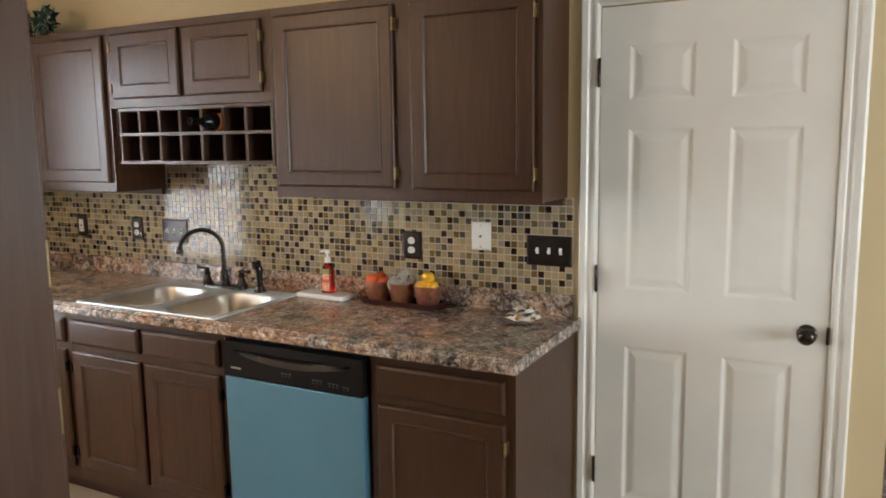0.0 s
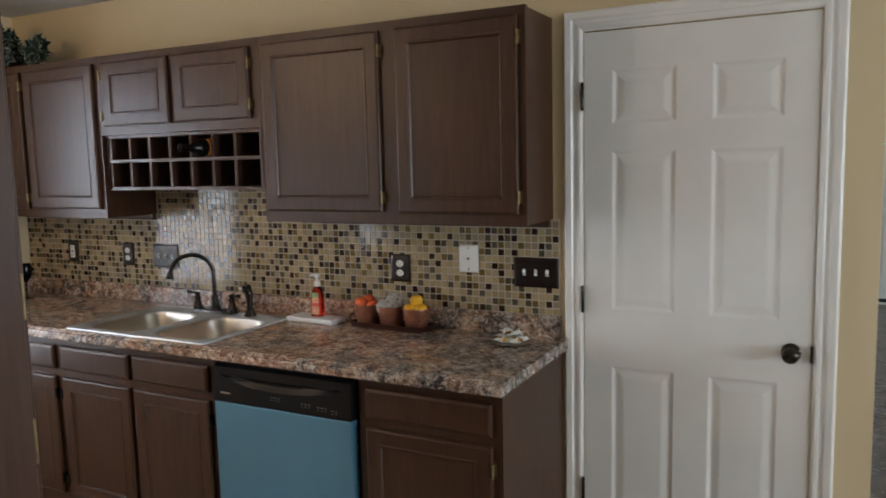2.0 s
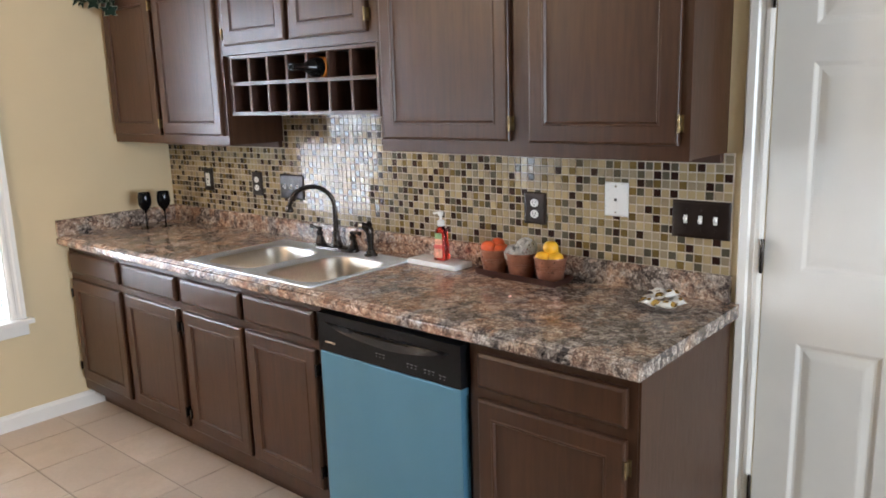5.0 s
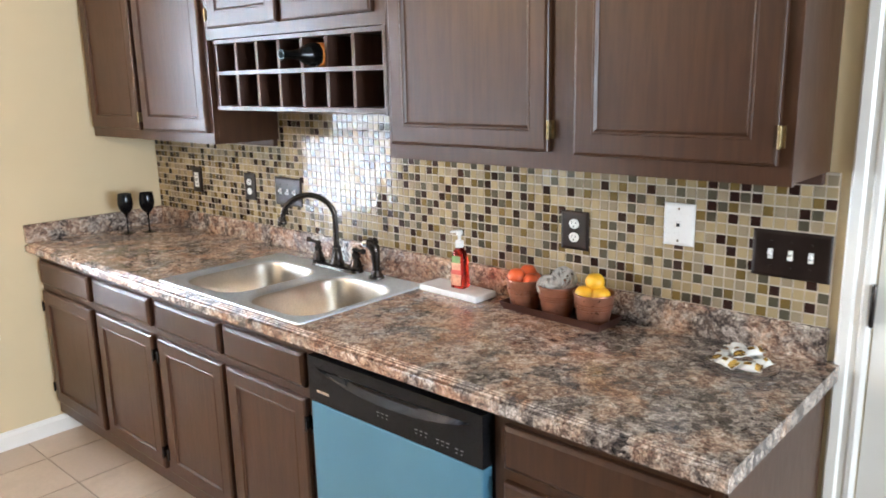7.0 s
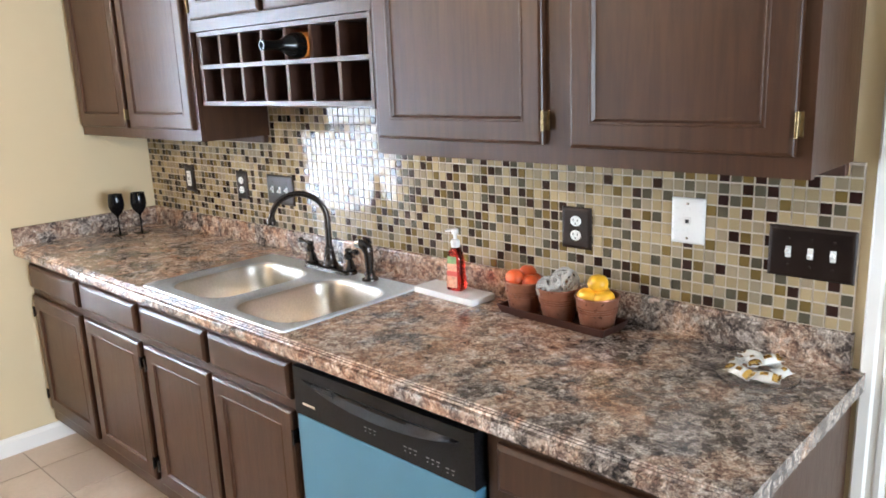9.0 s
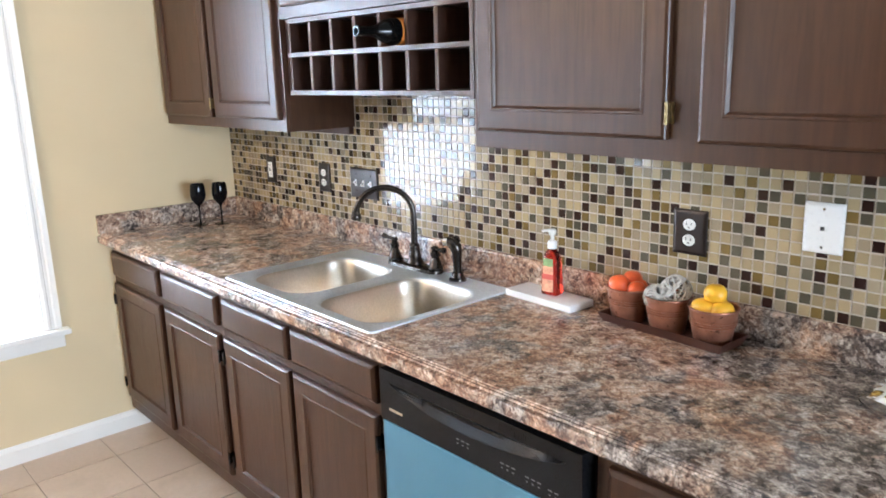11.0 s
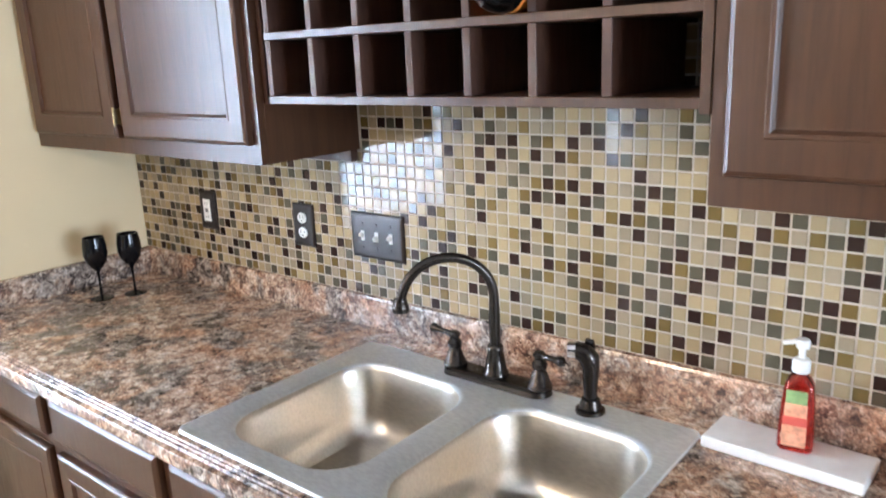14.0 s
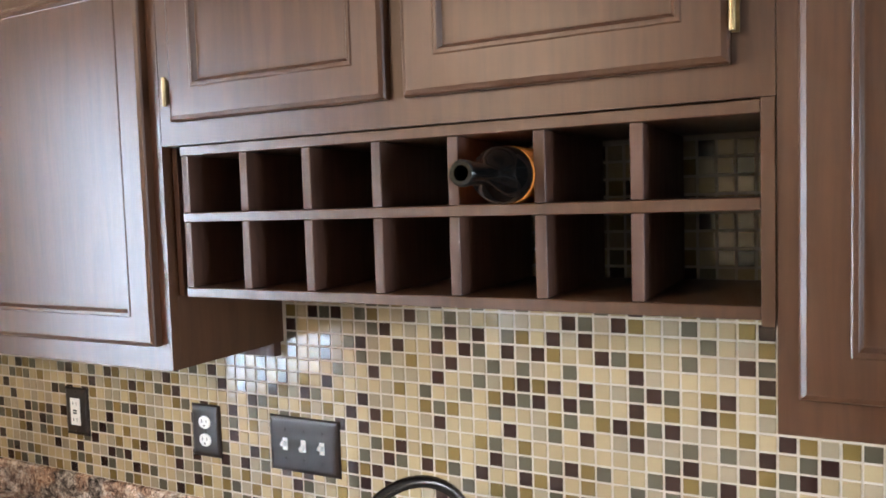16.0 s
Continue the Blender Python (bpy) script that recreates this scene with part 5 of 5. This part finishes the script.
# goblets
for gx, gy in ((0.178, -0.277), (0.218, -0.194)):
    g = thing("goblet", (gx, gy, TOP), "glossy black wine goblet in the corner of the worktop", "wine glass", "two black goblets")
    m = Matrix.Translation((gx, gy, TOP + 0.0008))
    part("foot", lathe([(0.0, 0.0), (0.032, 0.0), (0.032, 0.002), (0.020, 0.005), (0.006, 0.009), (0.004, 0.014)], 28, cap=False, m=m), M_BLACKG, g, smooth=True)
    part("stem", lathe([(0.004, 0.0142), (0.0035, 0.05), (0.004, 0.078), (0.007, 0.086)], 16, m=m), M_BLACKG, g, smooth=True)
    part("bowl", lathe([(0.006, 0.0862), (0.018, 0.098), (0.029, 0.115), (0.034, 0.135), (0.033, 0.160), (0.029, 0.185), (0.0275, 0.185), (0.031, 0.160), (0.032, 0.135), (0.027, 0.116), (0.014, 0.100), (0.0, 0.096)], 28, cap=False, m=m), M_BLACKG, g, smooth=True)

# bottle in the rack
bt = thing("wine_bottle", (1.640, -0.25, 1.625), "dark wine bottle with orange label lying in the rack", "wine bottle")
mb = Matrix.Translation((1.632, -0.120, 1.6620)) @ Matrix.Rotation(radians(90), 4, "X")
part("glass", lathe([(0.0, 0.006), (0.020, 0.0), (0.036, 0.002), (0.0375, 0.01), (0.0375, 0.185), (0.0365, 0.200), (0.031, 0.218), (0.021, 0.234), (0.0155, 0.250), (0.0140, 0.262), (0.0135, 0.295), (0.0158, 0.297), (0.0158, 0.308), (0.0140, 0.310), (0.0095, 0.310), (0.0090, 0.27), (0.0, 0.27)], 32, cap=False, m=mb), M_BOTTLE, bt, smooth=True)
part("label", lathe([(0.0379, 0.04), (0.0379, 0.176)], 32, cap=False, m=mb), M_LABEL, bt, "orange paper label", smooth=True)

# ivy on the cabinet
ivy = thing("ivy_plant", (0.20, -0.20, UP_Z1), "artificial ivy with white-edged leaves on top of the corner cabinet", "plant")
pot_iv = part("planter", lathe([(0.0, 0.0), (0.055, 0.0), (0.07, 0.06), (0.075, 0.075), (0.07, 0.075), (0.062, 0.06), (0.0, 0.06)], 20, cap=False, m=Matrix.Translation((0.20, -0.15, UP_Z1 - 0.016))), M_STEM, ivy)


def leaf_mesh(seed):
    rn2 = random.Random(seed)
    bm = bmesh.new()
    outline = []
    lobes = [(0, 1.0), (36, 0.48), (62, 0.82), (92, 0.42), (125, 0.62), (155, 0.38), (180, 0.22)]
    full = lobes + [(360 - a, r) for a, r in lobes[-2:0:-1]]
    for a, r in full:
        rr = r * rn2.uniform(0.9, 1.1)
        q = radians(a)
        outline.append(Vector((rr * math.sin(q), rr * math.cos(q), -0.18 * rr * rr + 0.1 * abs(math.sin(q)) * rr)))
    c = bm.verts.new((0, 0, 0.03))
    inner = [bm.verts.new(p * (0.93 + rn2.uniform(-0.07, 0.03)) + Vector((0, 0, 0.01))) for p in outline]
    outer = [bm.verts.new(p) for p in outline]
    n = len(outline)
    for i in range(n):
        j = (i + 1) % n
        bm.faces.new((c, inner[j], inner[i])).material_index = 0
        bm.faces.new((inner[i], inner[j], outer[j], outer[i])).material_index = 1
    me = bpy.data.meshes.new("leaf")
    bm.to_mesh(me)
    bm.free()
    me.materials.append(M_LEAF)
    me.materials.append(M_LEAFW)
    return me


leaf_meshes = [leaf_mesh(s) for s in range(5)]
rn = random.Random(21)
inv = parent_inverse(ivy)
vines = [((0.20, -0.15, 2.13), (0.06, -0.34, 2.20), (0.045, -0.40, 2.10)), ((0.20, -0.15, 2.13), (0.16, -0.34, 2.20), (0.15, -0.37, 2.04)), ((0.20, -0.15, 2.13), (0.24, -0.20, 2.24), (0.26, -0.24, 2.28)),
         ((0.20, -0.15, 2.13), (0.38, -0.18, 2.21), (0.50, -0.22, 2.17)), ((0.20, -0.15, 2.13), (0.30, -0.30, 2.20), (0.36, -0.33, 2.14)), ((0.20, -0.15, 2.13), (0.10, -0.20, 2.26), (0.06, -0.24, 2.22))]
for a, b, c in vines:
    a, b, c = Vector(a), Vector(b), Vector(c)
    pts = [(1 - s) ** 2 * a + 2 * s * (1 - s) * b + s * s * c for s in np.linspace(0, 1, 9)]
    part("stem", tube(pts, 0.003, 6), M_STEM, ivy)
    for k in range(40):
        s = rn.uniform(0.3, 1.0)
        p = (1 - s) ** 2 * a + 2 * s * (1 - s) * b + s * s * c + Vector((rn.gauss(0, 0.020), rn.gauss(0, 0.020), rn.gauss(-0.018, 0.024)))
        p.x = max(p.x, 0.03)
        o = new("leaf", leaf_meshes[rn.randrange(5)])
        o.parent = ivy
        o.matrix_parent_inverse = inv
        sz = rn.uniform(0.042, 0.066)
        d = Vector((rn.gauss(0.35, 0.5), rn.gauss(-0.7, 0.4), rn.gauss(0.15, 0.5))).normalized()
        q = d.to_track_quat("Z", "Y")
        o.matrix_basis = Matrix.Translation(p) @ q.to_matrix().to_4x4() @ Matrix.Rotation(rn.uniform(0, 6.28), 4, "Z") @ Matrix.Scale(sz, 4)

# ---- refrigerator and the tall cabinet beside it ----
fx, fyb, fyf = 2.808, -2.72, -1.985
fg = thing("refrigerator", (2.35, -2.35, 0), "tall refrigerator with steel door edge and black top cap", "refrigerator")
part("body", B(1.92, fx - 0.004, fyb, -2.115, 0.02, 1.698, bev=0.004), M_SIDE, fg, "dark glossy side")
part("gasket", B(1.925, fx - 0.002, -2.1145, -2.058, 0.03, 1.692), M_RUBBER, fg, "black door gasket")
part("door_edge", B(1.92, fx, -2.0575, -2.000, 0.03, 1.696, bev=0.005, seg=3), M_STEELF, fg, "brushed steel door")
part("door_trim", B(1.922, fx - 0.0005, -1.9995, -1.993, 0.032, 1.694, bev=0.001), M_BLACK, fg)
part("top_cap", B(1.92, fx - 0.006, -2.26, -2.000, 1.710, 1.726, bev=0.006, seg=3), M_BLACK, fg, "black rounded hinge cap")
part("hinge_post", B(fx - 0.034, fx - 0.014, -2.030, -2.012, 1.6965, 1.7098, bev=0.002), M_CHROME, fg)
part("hinge_plate", B(fx - 0.10, fx - 0.040, -2.16, -2.02, 1.6985, 1.7095, bev=0.002), M_CHROME, fg)

tc = thing("tall_cabinet", (3.04, -2.5, 0), "tall dark brown painted cabinet with brass hinges beside the refrigerator", "kitchen cabinet")
part("body", B(2.83, 3.236, -2.80, -2.196, 0.0, UP_Z1, bev=0.001), M_CAB, tc)


def side_panel(name, y0, y1, z0, z1, x, parent):
    bm = bmesh.new()
    f = rings(bm, y0, y1, z0, z1, 0.0, [(0, 0), (0, 0.0175), (0.0012, 0.019)])
    bm.faces.new(f[::-1])
    rot_mesh(bm, Matrix.Translation((x, 0, 0)) @ Matrix.Rotation(radians(90), 4, "Z"))
    return part(name, bm, M_CAB, parent)


for za, zb, hz in ((0.02, 2.070, (0.25, 1.29, 1.45, 1.99)),):
    dd = side_panel("door", -2.78, -2.212, za, zb, 3.2362, tc)
    for h_ in hz:
        hb = B(3.2363, 3.2395, -2.2115, -2.1995, h_ - 0.025, h_ + 0.025)
        tube([(3.246, -2.2105, h_ - 0.022), (3.246, -2.2105, h_ + 0.022)], 0.0038, 10, hb)
        box(hb, 3.2395, 3.246, -2.2115, -2.2085, h_ - 0.02, h_ + 0.02)
        part("hinge", hb, M_BRASS, dd, "small brass hinge", smooth=True)

# ---- pieces ----
PITCH = 0.02765
TS = 0.0235
backing = B(0.001, 3.098, -0.0118, -0.0005, 0.9925, 1.3555)
box(backing, 1.018, 1.955, -0.0118, -0.0005, 1.3556, 1.734)
mosaic = thing("mosaic_splashback", (1.5, -0.004, 0.992), "glossy glass mosaic splashback in cream, olive, grey and dark brown", "splashback")
part("grout", backing, M_GROUT, mosaic)


def tile_bm(bm, x, z, s, d0, d1, mat):
    c = 0.0006
    a = [bm.verts.new(p) for p in ((x, d0, z), (x + s, d0, z), (x + s, d0, z + s), (x, d0, z + s))]
    b = [bm.verts.new(p) for p in ((x, d1 + c, z), (x + s, d1 + c, z), (x + s, d1 + c, z + s), (x, d1 + c, z + s))]
    e = [bm.verts.new(p) for p in ((x + c, d1, z + c), (x + s - c, d1, z + c), (x + s - c, d1, z + s - c), (x + c, d1, z + s - c))]
    for i in range(4):
        j = (i + 1) % 4
        bm.faces.new((a[i], a[j], b[j], b[i])).material_index = mat
        bm.faces.new((b[i], b[j], e[j], e[i])).material_index = mat
    bm.faces.new(e).material_index = mat


rn = random.Random(77)
tile_meshes = []
for k in range(5):
    bm = bmesh.new()
    tile_bm(bm, -TS / 2, -TS / 2, TS, 0.0, -0.0014, 0)
    me = bpy.data.meshes.new("tile")
    bm.to_mesh(me)
    bm.free()
    me.materials.append(M_TILES[k])
    tile_meshes.append(me)
far = bmesh.new()
inv = parent_inverse(mosaic)
grid = {}


def tone(i, j):
    """Dark pieces rarely touch another of their own tone."""
    near = [grid.get((i - 1, j)), grid.get((i, j - 1))]
    for _ in range(4):
        r = rn.random()
        k = 0 if r < 0.32 else 1 if r < 0.47 else 2 if r < 0.62 else 3 if r < 0.80 else 4
        if k < 2 or k not in near:
            break
    grid[(i, j)] = k
    return k


count = 0
for j in range(26):
    z = 0.9945 + j * PITCH
    for i in range(112):
        x = 0.0040 + i * PITCH
        if j > 12 and not (1.020 < x and x + TS < 1.953):
            continue
        if z + TS > 1.354 and not (1.020 < x and x + TS < 1.953):
            continue
        k = tone(i, j)
        jx, jz = rn.uniform(-0.0004, 0.0004), rn.uniform(-0.0004, 0.0004)
        if 1.05 < x < 1.66 and 3 <= j <= 14 and count < 290:
            o = new("tile", tile_meshes[k])
            o.parent = mosaic
            o.matrix_parent_inverse = inv
            o.matrix_basis = Matrix.Translation((x + TS / 2 + jx, -0.0117, z + TS / 2 + jz)) @ Euler((rn.gauss(0, 0.003), 0, rn.gauss(0, 0.003))).to_matrix().to_4x4()
            count += 1
        else:
            ry = rn.gauss(0, 0.0001)
            tile_bm(far, x + jx, z + jz, TS, -0.0117, -0.0131 + ry, k)
ft_ob = part("far_tiles", far, M_TILES_FAR, mosaic)
ft_ob["kind"] = "stuff"

FP, FS = 0.315, 0.3105
ft_me = bpy.data.meshes.new("tile")
bm = bmesh.new()
box(bm, -FS / 2, FS / 2, -FS / 2, FS / 2, -0.0039, 0.0, bev=0.0018)
bm.to_mesh(bm_me := ft_me)
bm.free()
ft_me.materials.append(M_FT)
far = bmesh.new()
inv = parent_inverse(floor_k)
n_ft = 0
rn = random.Random(5)
for i in range(-1, 14):
    for j in range(0, 17):
        x0 = 0.230 + i * FP
        y1 = -0.775 - (j - 3) * FP
        xa, xb = max(0.001, x0 + 0.002), min(WALL_END + 0.055, x0 + FP - 0.002)
        ya, yb = max(-4.999, y1 - FP + 0.002), min(0.0, y1 - 0.002)
        if xb - xa < 0.02 or yb - ya < 0.02:
            continue
        full = xb - xa > FS and yb - ya > FS
        if full and x0 < 3.3 and y1 > -3.4:
            o = new("tile", ft_me)
            o.parent = floor_k
            o.matrix_parent_inverse = inv
            o.matrix_basis = Matrix.Translation(((xa + xb) / 2, (ya + yb) / 2, rn.uniform(-0.0003, 0.0002))) @ Matrix.Rotation(radians(180) if rn.random() < 0.5 else 0, 4, "Z")
            n_ft += 1
        else:
            box(far, xa, xb, ya, yb, -0.0039, 0.0)
ftf = part("cut_tiles", far, M_FT_FAR, floor_k)
ftf["kind"] = "stuff"
